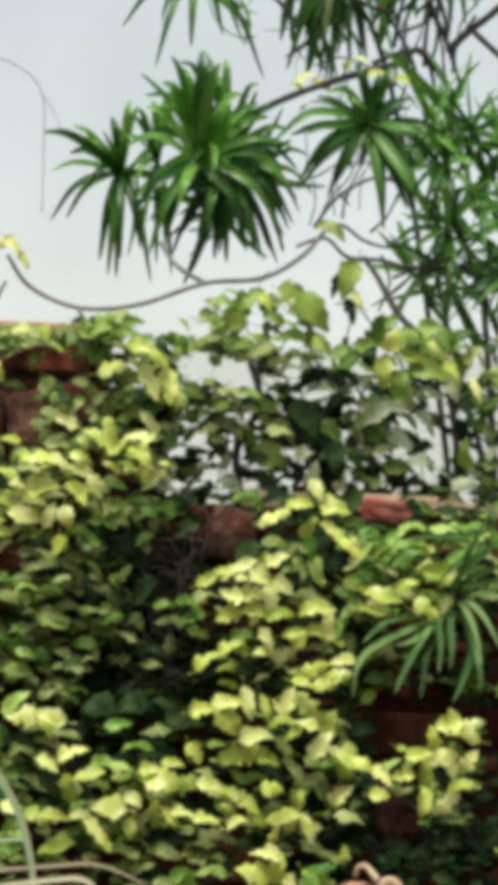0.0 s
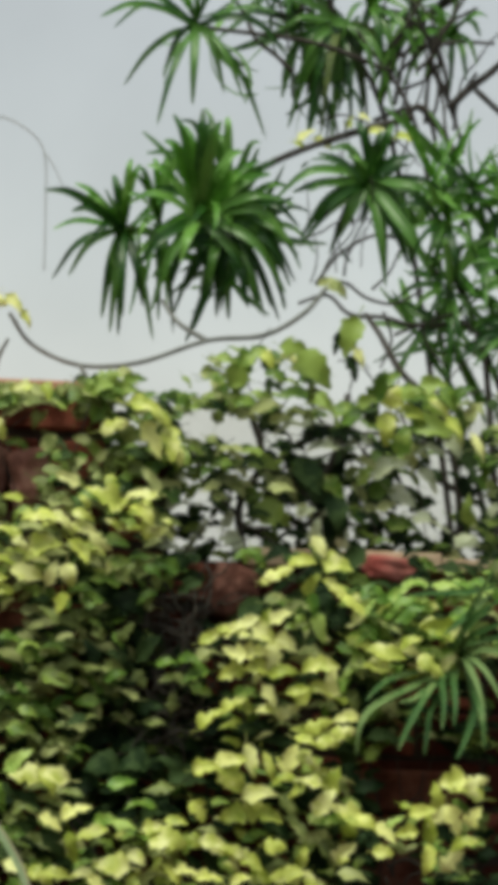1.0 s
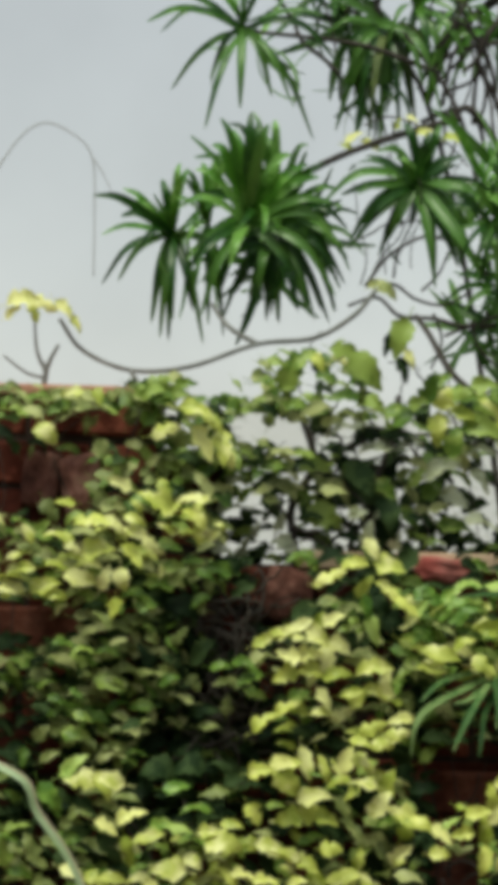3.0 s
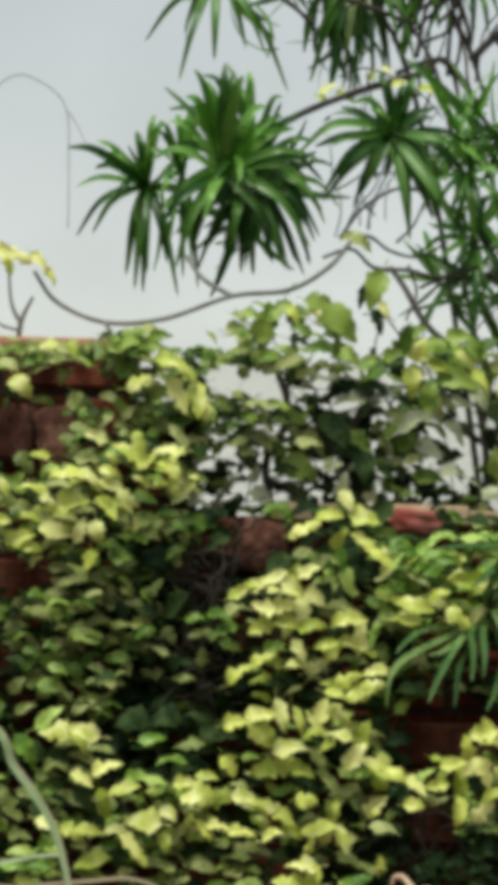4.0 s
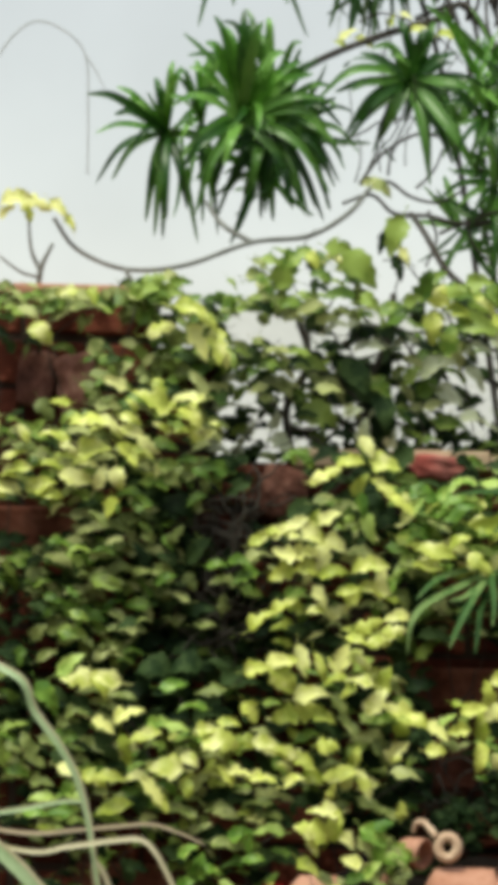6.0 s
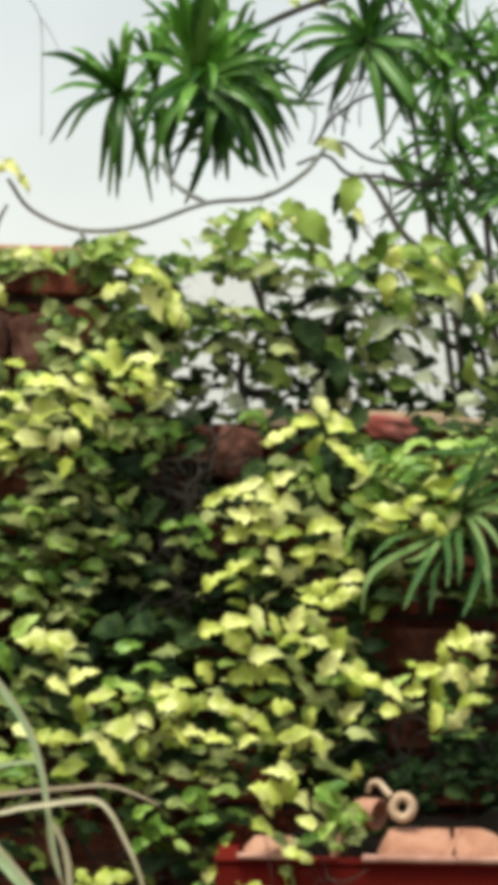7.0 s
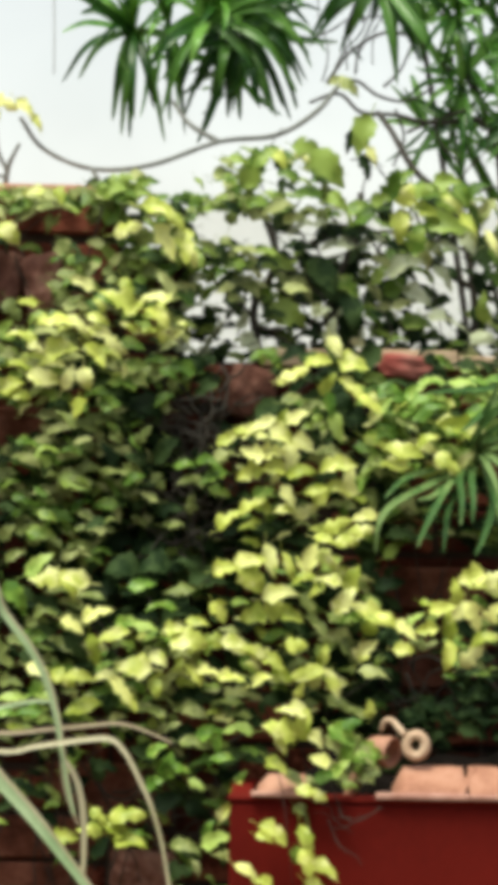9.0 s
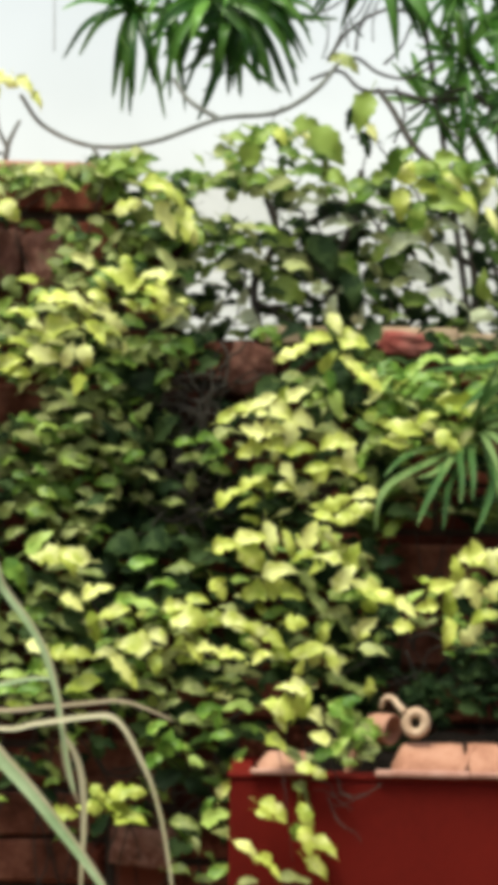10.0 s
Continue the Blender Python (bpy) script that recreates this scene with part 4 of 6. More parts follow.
vine("golden creeper spreading low over the brick wall",
        [(-0.2, 6.22, 0.0), (-0.2, 6.2, 0.6), (-0.15, 6.15, 0.95), (-0.3, 6.16, 1.2)], 0.01, 6.05, 111,
        cream=[(-0.233, 1.162, 0.059, 0.023, 20), (-0.032, 1.170, 0.044, 0.029, -62), (-0.043, 1.064, 0.050, 0.016, -13), (-0.005, 1.058, 0.051, 0.018, -7), (-0.072, 1.060, 0.059, 0.017, -40), (-0.191, 1.036, 0.059, 0.023, -42),
               (-0.177, 1.013, 0.040, 0.021, -50), (-0.020, 1.245, 0.047, 0.027, 10), (0.018, 1.262, 0.050, 0.027, 8), (-0.277, 1.146, 0.048, 0.021, -20)],
        golden=[(-0.330, 1.221, 0.064, 0.040, 3), (-0.282, 1.221, 0.065, 0.038, -10), (-0.287, 1.206, 0.059, 0.027, -60), (-0.206, 1.123, 0.061, 0.021, 14), (-0.242, 1.101, 0.059, 0.023, -76), (-0.175, 1.076, 0.065, 0.050, -10),
                (-0.130, 1.086, 0.044, 0.033, -32), (-0.102, 1.139, 0.046, 0.024, 0), (-0.065, 1.151, 0.046, 0.021, -2), (-0.079, 1.114, 0.071, 0.054, -20), (-0.043, 1.123, 0.050, 0.028, -11), (-0.001, 1.120, 0.052, 0.032, -5),
                (0.021, 1.103, 0.069, 0.023, -20), (-0.333, 1.064, 0.052, 0.029, -20), (-0.293, 1.051, 0.055, 0.028, -29), (-0.265, 1.054, 0.048, 0.022, -17), (-0.226, 1.056, 0.051, 0.022, 1), (-0.135, 1.036, 0.040, 0.031, -70),
                (-0.256, 0.997, 0.069, 0.023, 14), (0.020, 1.226, 0.063, 0.048, -60)],
        fresh=[(-0.337, 1.240, 0.062, 0.029, 30), (-0.382, 1.189, 0.062, 0.037, -62), (-0.186, 1.145, 0.046, 0.027, 10), (-0.162, 1.209, 0.052, 0.023, 0), (-0.133, 1.171, 0.060, 0.017, 0), (-0.137, 1.119, 0.062, 0.019, 5),
               (-0.385, 1.010, 0.057, 0.015, -5), (-0.341, 1.014, 0.055, 0.016, -1), (-0.392, 0.986, 0.048, 0.019, -6), (-0.353, 0.991, 0.050, 0.022, 4), (-0.153, 1.142, 0.048, 0.019, -10), (-0.346, 1.119, 0.058, 0.033, 10),
               (-0.223, 1.073, 0.038, 0.019, 30)],
        olive=[(-0.325, 1.161, 0.050, 0.020, 11), (-0.288, 1.173, 0.049, 0.022, 1), (-0.279, 1.148, 0.052, 0.025, -20), (-0.245, 1.188, 0.050, 0.013, 0), (-0.101, 1.204, 0.060, 0.019, 10), (-0.149, 0.996, 0.062, 0.017, -10),
               (-0.081, 1.001, 0.062, 0.017, 0), (-0.337, 1.147, 0.052, 0.023, 20), (-0.122, 1.016, 0.048, 0.019, -20), (-0.113, 1.045, 0.048, 0.023, 30), (-0.300, 1.196, 0.067, 0.019, 0), (-0.383, 1.040, 0.048, 0.023, 0),
               (-0.016, 1.009, 0.058, 0.017, 10)],
        deep=[(-0.332, 1.116, 0.062, 0.037, 10), (-0.278, 1.096, 0.062, 0.037, -60), (-0.347, 1.077, 0.058, 0.033, -20), (-0.193, 1.156, 0.050, 0.025, 13), (-0.156, 1.160, 0.045, 0.025, 11), (-0.115, 1.167, 0.048, 0.019, -4),
              (-0.078, 1.172, 0.044, 0.021, -10), (-0.223, 1.196, 0.058, 0.039, 20), (-0.211, 1.079, 0.048, 0.039, 70), (-0.115, 1.130, 0.058, 0.023, 0), (-0.095, 1.022, 0.056, 0.031, 9), (-0.053, 1.026, 0.056, 0.027, 13),
              (-0.229, 1.011, 0.058, 0.029, -10), (-0.359, 1.183, 0.058, 0.025, -50), (-0.204, 1.243, 0.069, 0.051, -1), (-0.148, 1.248, 0.066, 0.047, 4), (-0.059, 1.229, 0.058, 0.029, 30)])

vine("golden creeper with dense yellow leaves",
        [(0.08, 6.2, 0.0), (0.09, 6.18, 0.6), (0.05, 6.15, 1.0), (0.1, 6.16, 1.33)], 0.01, 6.07, 108,
        cream=[(0.024, 1.251, 0.061, 0.035, 20), (0.119, 1.268, 0.054, 0.033, 86), (0.218, 1.174, 0.058, 0.033, 0), (0.103, 1.118, 0.042, 0.033, 0), (0.043, 1.055, 0.060, 0.017, 30), (0.111, 1.043, 0.042, 0.017, 70),
               (0.231, 1.010, 0.033, 0.023, 86)],
        golden=[(0.053, 1.256, 0.065, 0.029, -80), (0.085, 1.248, 0.060, 0.021, -70), (0.155, 1.262, 0.052, 0.027, -40), (0.109, 1.223, 0.058, 0.019, 13), (0.152, 1.228, 0.051, 0.021, -13), (0.198, 1.231, 0.052, 0.035, 60),
                (0.183, 1.197, 0.062, 0.040, 58), (0.077, 1.199, 0.071, 0.031, 10), (0.027, 1.167, 0.052, 0.036, 9), (0.070, 1.172, 0.052, 0.040, 12), (0.093, 1.165, 0.052, 0.027, -30), (0.219, 1.114, 0.051, 0.029, 62),
                (0.231, 1.155, 0.046, 0.034, 62), (0.141, 1.060, 0.047, 0.026, 59), (0.153, 1.101, 0.046, 0.025, 65), (0.124, 1.061, 0.071, 0.023, 10), (0.163, 1.050, 0.060, 0.023, -70), (0.082, 1.064, 0.044, 0.035, 0),
                (0.023, 1.103, 0.056, 0.024, -12), (0.062, 1.089, 0.056, 0.025, -11), (0.149, 1.295, 0.048, 0.019, -14), (0.186, 1.293, 0.045, 0.021, 0), (0.213, 1.314, 0.048, 0.025, 10)],
        olive=[(0.126, 1.179, 0.062, 0.027, -50), (0.139, 1.144, 0.062, 0.021, -40), (0.196, 1.103, 0.060, 0.025, -62), (0.178, 1.011, 0.062, 0.021, -30), (0.200, 0.996, 0.052, 0.017, -10), (0.168, 1.127, 0.062, 0.029, -10),
               (0.120, 1.010, 0.048, 0.017, 10), (0.023, 1.027, 0.058, 0.019, -20), (0.213, 1.215, 0.039, 0.019, -60), (0.215, 1.087, 0.044, 0.017, -50)],
        fresh=[(0.163, 1.254, 0.042, 0.023, 30), (0.200, 1.160, 0.058, 0.025, 10), (0.175, 1.157, 0.048, 0.021, -30), (0.232, 1.187, 0.042, 0.019, -30), (0.069, 1.126, 0.048, 0.021, 20), (0.157, 1.108, 0.048, 0.021, 30)],
        deep=[(0.116, 1.202, 0.068, 0.025, 0), (0.098, 1.143, 0.068, 0.029, -10), (0.177, 1.086, 0.058, 0.049, -60), (0.070, 1.084, 0.068, 0.029, -10), (0.140, 1.022, 0.058, 0.029, -30), (0.207, 1.027, 0.055, 0.040, 69),
              (0.227, 1.068, 0.052, 0.046, 56), (0.115, 1.289, 0.068, 0.029, 10), (0.020, 1.151, 0.049, 0.039, 60), (0.233, 1.233, 0.058, 0.039, -40), (0.175, 1.174, 0.049, 0.025, 60), (0.262, 1.215, 0.058, 0.029, 0),
              (0.256, 1.058, 0.068, 0.029, -20), (0.062, 1.015, 0.068, 0.039, 10)])

vine("bright golden creeper strand reaching across the lower wall",
        [(0.16, 6.2, 0.0), (0.17, 6.16, 0.6), (0.16, 6.1, 1.0), (0.24, 6.02, 1.15), (0.42, 5.98, 1.18)], 0.008, 5.97, 109,
        cream=[(0.392, 1.242, 0.051, 0.036, 10), (0.365, 1.218, 0.059, 0.032, 100), (0.346, 1.193, 0.051, 0.026, 20), (0.394, 1.179, 0.059, 0.030, -70), (0.358, 1.108, 0.060, 0.030, -88), (0.252, 1.169, 0.051, 0.019, -20),
               (0.285, 1.154, 0.051, 0.021, -26), (0.319, 1.153, 0.043, 0.023, 10), (0.282, 1.122, 0.040, 0.032, 0), (0.432, 1.188, 0.042, 0.026, 60)],
        golden=[(0.419, 1.222, 0.062, 0.023, -15), (0.361, 1.164, 0.059, 0.027, 88), (0.396, 1.114, 0.059, 0.030, 45), (0.421, 1.133, 0.059, 0.023, 15), (0.236, 1.165, 0.047, 0.019, -16), (0.435, 1.243, 0.047, 0.025, 20),
                (0.380, 1.189, 0.047, 0.023, 40)],
        fresh=[(0.305, 1.167, 0.044, 0.017, 30), (0.409, 1.198, 0.038, 0.019, -40), (0.333, 1.177, 0.038, 0.015, 40)],
        olive=[(0.235, 1.073, 0.059, 0.019, -10), (0.412, 1.092, 0.042, 0.015, -40), (0.306, 1.128, 0.038, 0.015, -10), (0.326, 1.124, 0.038, 0.013, 20)])

vine("creeper leaves trailing beside the planter",
        [(-0.12, 6.22, 0.0), (-0.1, 6.2, 0.5), (-0.15, 6.15, 0.8), (-0.05, 6.1, 1.0)], 0.008, 6.03, 113,
        golden=[(-0.178, 0.822, 0.071, 0.027, 5), (-0.283, 0.786, 0.048, 0.028, 19), (-0.245, 0.796, 0.049, 0.028, 1), (-0.206, 0.792, 0.059, 0.027, -10), (-0.172, 0.774, 0.071, 0.027, -15), (-0.226, 0.821, 0.044, 0.021, -45),
                (-0.010, 0.833, 0.048, 0.019, 63), (0.009, 0.868, 0.046, 0.019, 61)],
        fresh=[(-0.040, 0.959, 0.058, 0.021, 17), (0.003, 0.968, 0.058, 0.020, 0), (-0.031, 0.948, 0.052, 0.019, -80), (-0.056, 0.908, 0.048, 0.017, 13), (-0.017, 0.918, 0.050, 0.018, 0), (-0.110, 0.911, 0.054, 0.031, 70),
               (-0.088, 0.892, 0.052, 0.021, -20), (-0.132, 0.878, 0.040, 0.023, 20), (-0.038, 0.799, 0.044, 0.021, 60), (-0.024, 0.780, 0.061, 0.027, 18), (-0.016, 0.687, 0.052, 0.023, 10), (-0.061, 0.876, 0.038, 0.017, -30),
               (0.016, 0.887, 0.038, 0.017, 40), (-0.129, 0.932, 0.044, 0.017, 30), (0.025, 0.935, 0.038, 0.015, -10)],
        olive=[(-0.076, 0.771, 0.061, 0.027, 0), (-0.014, 0.753, 0.052, 0.015, -10), (-0.084, 0.688, 0.052, 0.017, 0), (-0.063, 0.990, 0.058, 0.019, -10), (-0.111, 0.970, 0.048, 0.017, 20), (-0.072, 0.940, 0.052, 0.017, -16),
               (0.004, 0.987, 0.052, 0.017, 10), (-0.058, 0.729, 0.038, 0.015, -60), (-0.047, 0.671, 0.038, 0.017, 10)],
        deep=[(-0.082, 0.958, 0.068, 0.033, 10), (-0.006, 0.919, 0.055, 0.040, 9), (0.036, 0.923, 0.049, 0.042, 11), (-0.109, 0.841, 0.058, 0.039, 20), (-0.060, 0.822, 0.058, 0.039, -50), (-0.003, 0.891, 0.058, 0.029, 10),
              (-0.159, 0.917, 0.048, 0.029, 0), (0.024, 0.989, 0.058, 0.039, 0), (-0.087, 0.724, 0.048, 0.033, 0)])

vine("creeper trailing down over the planter's front",
        [(0.02, 6.12, 0.0), (0.03, 6.1, 0.7), (0.06, 5.9, 0.95), (0.08, 5.77, 0.90), (0.10, 5.765, 0.75)], 0.006, 5.765, 112, depth=0.012,
        golden=[(0.072, 1.003, 0.066, 0.042, -10), (0.116, 1.013, 0.060, 0.042, 62), (0.092, 1.027, 0.057, 0.026, 10), (0.078, 0.975, 0.040, 0.022, -60), (0.070, 0.940, 0.049, 0.022, -40), (0.128, 0.899, 0.059, 0.020, -20),
                (0.115, 0.816, 0.068, 0.027, -80), (0.152, 0.770, 0.060, 0.024, -40), (0.140, 0.737, 0.059, 0.024, -42), (0.069, 0.833, 0.059, 0.024, -25), (0.133, 0.987, 0.040, 0.022, -60)],
        cream=[(0.139, 0.952, 0.036, 0.026, 0), (0.119, 0.785, 0.058, 0.027, -80), (0.025, 0.764, 0.059, 0.017, -38), (0.060, 0.739, 0.062, 0.017, -43), (0.054, 0.828, 0.036, 0.018, -20)],
        olive=[(0.217, 0.958, 0.040, 0.022, -40), (0.199, 0.939, 0.042, 0.020, 20), (0.186, 0.961, 0.040, 0.022, -60), (0.223, 0.930, 0.040, 0.017, 0), (0.168, 0.920, 0.037, 0.017, 10), (0.100, 0.913, 0.059, 0.018, -35),
               (0.114, 0.858, 0.050, 0.018, -50), (0.103, 0.715, 0.057, 0.018, 0), (0.029, 0.712, 0.040, 0.017, 20), (0.162, 0.975, 0.046, 0.022, -50)],
        fresh=[(0.176, 0.990, 0.057, 0.031, -40), (0.208, 0.957, 0.057, 0.031, 0), (0.175, 0.938, 0.042, 0.022, 30), (0.192, 1.014, 0.037, 0.020, 20), (0.189, 0.968, 0.055, 0.028, 60), (0.153, 0.921, 0.046, 0.018, 10)])

# near-black leaves fill gaps where only shade shows between the others
undergrowth("green undergrowth, most leaves coloured near-black for the shade between", [(-0.05, 6.26, 0.0), (-0.06, 6.27, 0.8), (-0.02, 6.26, 1.2), (-0.1, 6.27, 1.45)], 0.016, 114,
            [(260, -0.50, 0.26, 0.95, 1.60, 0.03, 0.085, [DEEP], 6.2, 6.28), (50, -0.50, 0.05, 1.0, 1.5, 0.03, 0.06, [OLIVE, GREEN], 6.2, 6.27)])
undergrowth("small creeper leaves low on the wall, many coloured as shade", [(-0.3, 6.26, 0.0), (-0.31, 6.27, 0.8), (-0.28, 6.26, 1.2), (-0.4, 6.27, 1.8)], 0.014, 115,
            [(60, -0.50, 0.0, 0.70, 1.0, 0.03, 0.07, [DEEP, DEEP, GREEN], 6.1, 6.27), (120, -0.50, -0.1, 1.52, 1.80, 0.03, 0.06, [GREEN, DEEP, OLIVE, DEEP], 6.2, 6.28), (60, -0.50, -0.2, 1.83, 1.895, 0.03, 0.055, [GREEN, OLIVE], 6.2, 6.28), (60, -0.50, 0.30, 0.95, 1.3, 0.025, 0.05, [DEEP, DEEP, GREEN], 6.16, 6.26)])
undergrowth("leaves crowding the low wall's edge, most coloured near-black as shade", [(0.3, 6.26, 0.0), (0.31, 6.27, 0.8), (0.28, 6.27, 1.2), (0.2, 6.29, 1.55)], 0.014, 116,
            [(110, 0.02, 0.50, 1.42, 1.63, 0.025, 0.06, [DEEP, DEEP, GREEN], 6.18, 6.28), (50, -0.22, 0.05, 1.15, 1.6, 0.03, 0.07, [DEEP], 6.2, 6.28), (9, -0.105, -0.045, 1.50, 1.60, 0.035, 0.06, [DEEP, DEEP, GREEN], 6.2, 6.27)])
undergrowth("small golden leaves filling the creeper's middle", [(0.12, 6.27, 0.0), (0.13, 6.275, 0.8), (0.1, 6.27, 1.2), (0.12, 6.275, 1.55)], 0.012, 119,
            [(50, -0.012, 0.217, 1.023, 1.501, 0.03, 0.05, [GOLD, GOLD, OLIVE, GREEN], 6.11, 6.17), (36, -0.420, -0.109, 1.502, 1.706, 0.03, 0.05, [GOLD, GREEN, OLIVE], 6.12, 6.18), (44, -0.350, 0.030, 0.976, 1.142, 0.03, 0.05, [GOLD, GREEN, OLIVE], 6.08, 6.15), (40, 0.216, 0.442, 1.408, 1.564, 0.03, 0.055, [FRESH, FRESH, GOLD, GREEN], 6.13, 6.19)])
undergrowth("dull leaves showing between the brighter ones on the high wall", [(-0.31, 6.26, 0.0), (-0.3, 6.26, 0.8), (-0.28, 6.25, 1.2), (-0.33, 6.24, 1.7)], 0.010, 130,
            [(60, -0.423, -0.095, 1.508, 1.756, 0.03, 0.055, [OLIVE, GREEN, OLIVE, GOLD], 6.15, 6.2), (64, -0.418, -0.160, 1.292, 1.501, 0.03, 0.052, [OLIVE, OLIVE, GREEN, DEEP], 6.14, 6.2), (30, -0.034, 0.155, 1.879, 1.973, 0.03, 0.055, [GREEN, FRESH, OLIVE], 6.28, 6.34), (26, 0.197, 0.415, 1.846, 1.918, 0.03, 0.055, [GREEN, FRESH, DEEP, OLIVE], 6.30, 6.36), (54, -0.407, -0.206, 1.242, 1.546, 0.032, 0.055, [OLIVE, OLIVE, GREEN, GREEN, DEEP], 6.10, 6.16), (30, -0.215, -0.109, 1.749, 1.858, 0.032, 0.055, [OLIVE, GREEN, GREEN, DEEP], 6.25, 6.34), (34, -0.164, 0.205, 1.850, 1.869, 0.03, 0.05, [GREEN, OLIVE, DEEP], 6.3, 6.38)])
undergrowth("creeper leaves coloured near-black as the shade over the brickwork", [(-0.38, 6.27, 0.0), (-0.36, 6.275, 0.8), (-0.33, 6.27, 1.2), (-0.3, 6.275, 1.5)], 0.012, 118,
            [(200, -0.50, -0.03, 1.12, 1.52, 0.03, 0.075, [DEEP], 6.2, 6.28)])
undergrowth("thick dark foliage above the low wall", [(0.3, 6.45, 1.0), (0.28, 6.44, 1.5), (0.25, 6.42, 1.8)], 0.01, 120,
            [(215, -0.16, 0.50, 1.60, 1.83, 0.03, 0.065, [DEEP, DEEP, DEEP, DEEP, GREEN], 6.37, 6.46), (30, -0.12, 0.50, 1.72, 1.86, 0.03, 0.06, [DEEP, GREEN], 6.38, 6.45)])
undergrowth("low dark leaves and pale sprigs along the low wall's top", [(0.22, 6.34, 1.58), (0.24, 6.35, 1.7), (0.2, 6.34, 1.82)], 0.008, 135,
            [(70, -0.10, 0.50, 1.605, 1.70, 0.028, 0.055, [DEEP, DEEP, DEEP, GREEN], 6.31, 6.40), (14, -0.16, 0.50, 1.66, 1.84, 0.03, 0.055, [PALE, OLIVE], 6.26, 6.34), (60, -0.26, 0.0, 1.70, 1.92, 0.03, 0.055, [GREEN, OLIVE, DEEP], 6.24, 6.34), (34, -0.164, 0.045, 1.853, 1.888, 0.03, 0.05, [GREEN, OLIVE, DEEP], 6.22, 6.32), (40, -0.143, 0.047, 1.758, 1.802, 0.03, 0.05, [GREEN, OLIVE, DEEP], 6.22, 6.32)])
undergrowth("low creeper leaves thinning out over the foot of the wall", [(-0.24, 6.26, 0.0), (-0.25, 6.26, 0.6), (-0.2, 6.24, 1.0)], 0.008, 132,
            [(44, -0.407, -0.089, 0.943, 1.105, 0.03, 0.05, [GREEN, OLIVE, FRESH, GOLD], 6.12, 6.18), (36, -0.159, 0.002, 0.686, 0.932, 0.025, 0.045, [GREEN, FRESH, OLIVE, DEEP], 6.12, 6.2), (16, -0.406, -0.272, 0.823, 0.943, 0.03, 0.045, [GREEN, OLIVE, FRESH], 6.14, 6.2)])
undergrowth("mixed green leaves thickening towards the wall's far end", [(0.56, 6.26, 0.0), (0.57, 6.25, 0.8), (0.55, 6.24, 1.3), (0.58, 6.3, 1.8)], 0.010, 133,
            [(60, 0.24, 0.50, 1.0, 1.60, 0.03, 0.07, [DEEP], 6.22, 6.28), (44, 0.410, 0.556, 1.617, 1.918, 0.03, 0.06, [DEEP, DEEP, GREEN, OLIVE], 6.32, 6.44), (34, 0.435, 0.556, 1.420, 1.598, 0.03, 0.055, [FRESH, GREEN, FRESH, OLIVE], 6.1, 6.2), (36, 0.431, 0.563, 1.105, 1.598, 0.03, 0.06, [DEEP, DEEP, GREEN], 6.18, 6.26)])
undergrowth("dull olive and green leaves further along the high wall", [(-0.55, 6.26, 0.0), (-0.54, 6.25, 0.8), (-0.52, 6.24, 1.3), (-0.5, 6.24, 1.8)], 0.010, 134,
            [(18, -0.54, -0.415, 1.51, 1.67, 0.04, 0.065, [GOLD, GOLD, OLIVE, GREEN], 6.09, 6.15), (18, -0.54, -0.41, 0.98, 1.22, 0.035, 0.06, [GOLD, GREEN, OLIVE], 6.09, 6.15), (70, -0.54, -0.425, 1.00, 1.86, 0.03, 0.055, [OLIVE, GREEN, GREEN, DEEP, OLIVE], 6.11, 6.2), (40, -0.54, -0.42, 0.70, 1.85, 0.03, 0.06, [DEEP, GREEN], 6.2, 6.27)])
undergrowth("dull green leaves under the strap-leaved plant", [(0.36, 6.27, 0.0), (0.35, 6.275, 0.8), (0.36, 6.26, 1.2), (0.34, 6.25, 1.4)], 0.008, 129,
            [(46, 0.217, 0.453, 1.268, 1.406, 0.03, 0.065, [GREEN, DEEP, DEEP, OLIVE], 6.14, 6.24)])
# leaf colour stands in for the hollow's shade and hides the bricks
undergrowth("near-black leaves standing for shade in the hollow behind the planter", [(0.4, 6.2, 0.0), (0.41, 6.2, 0.8), (0.42, 6.15, 1.05)], 0.008, 122,
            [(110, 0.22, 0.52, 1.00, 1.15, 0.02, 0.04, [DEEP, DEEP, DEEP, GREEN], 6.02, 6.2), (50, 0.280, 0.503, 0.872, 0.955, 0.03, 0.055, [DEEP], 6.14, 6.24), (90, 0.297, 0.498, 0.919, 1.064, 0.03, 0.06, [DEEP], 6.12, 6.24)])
vine("dull mossy leaves growing round the clay spout", [(0.245, 5.93, 0.825), (0.235, 5.88, 0.90), (0.225, 5.845, 0.96)], 0.006, 5.83, 131, "small_vine", 0.010, (0,),
     olive=[(0.211, 0.952, 0.057, 0.043, -70), (0.228, 0.930, 0.037, 0.026, -20), (0.198, 0.974, 0.037, 0.024, 40), (0.217, 0.913, 0.033, 0.020, 10), (0.184, 0.924, 0.031, 0.020, 60)],
     green=[(0.223, 0.959, 0.043, 0.028, -50), (0.200, 0.935, 0.039, 0.026, -80), (0.193, 0.906, 0.030, 0.018, 0)])
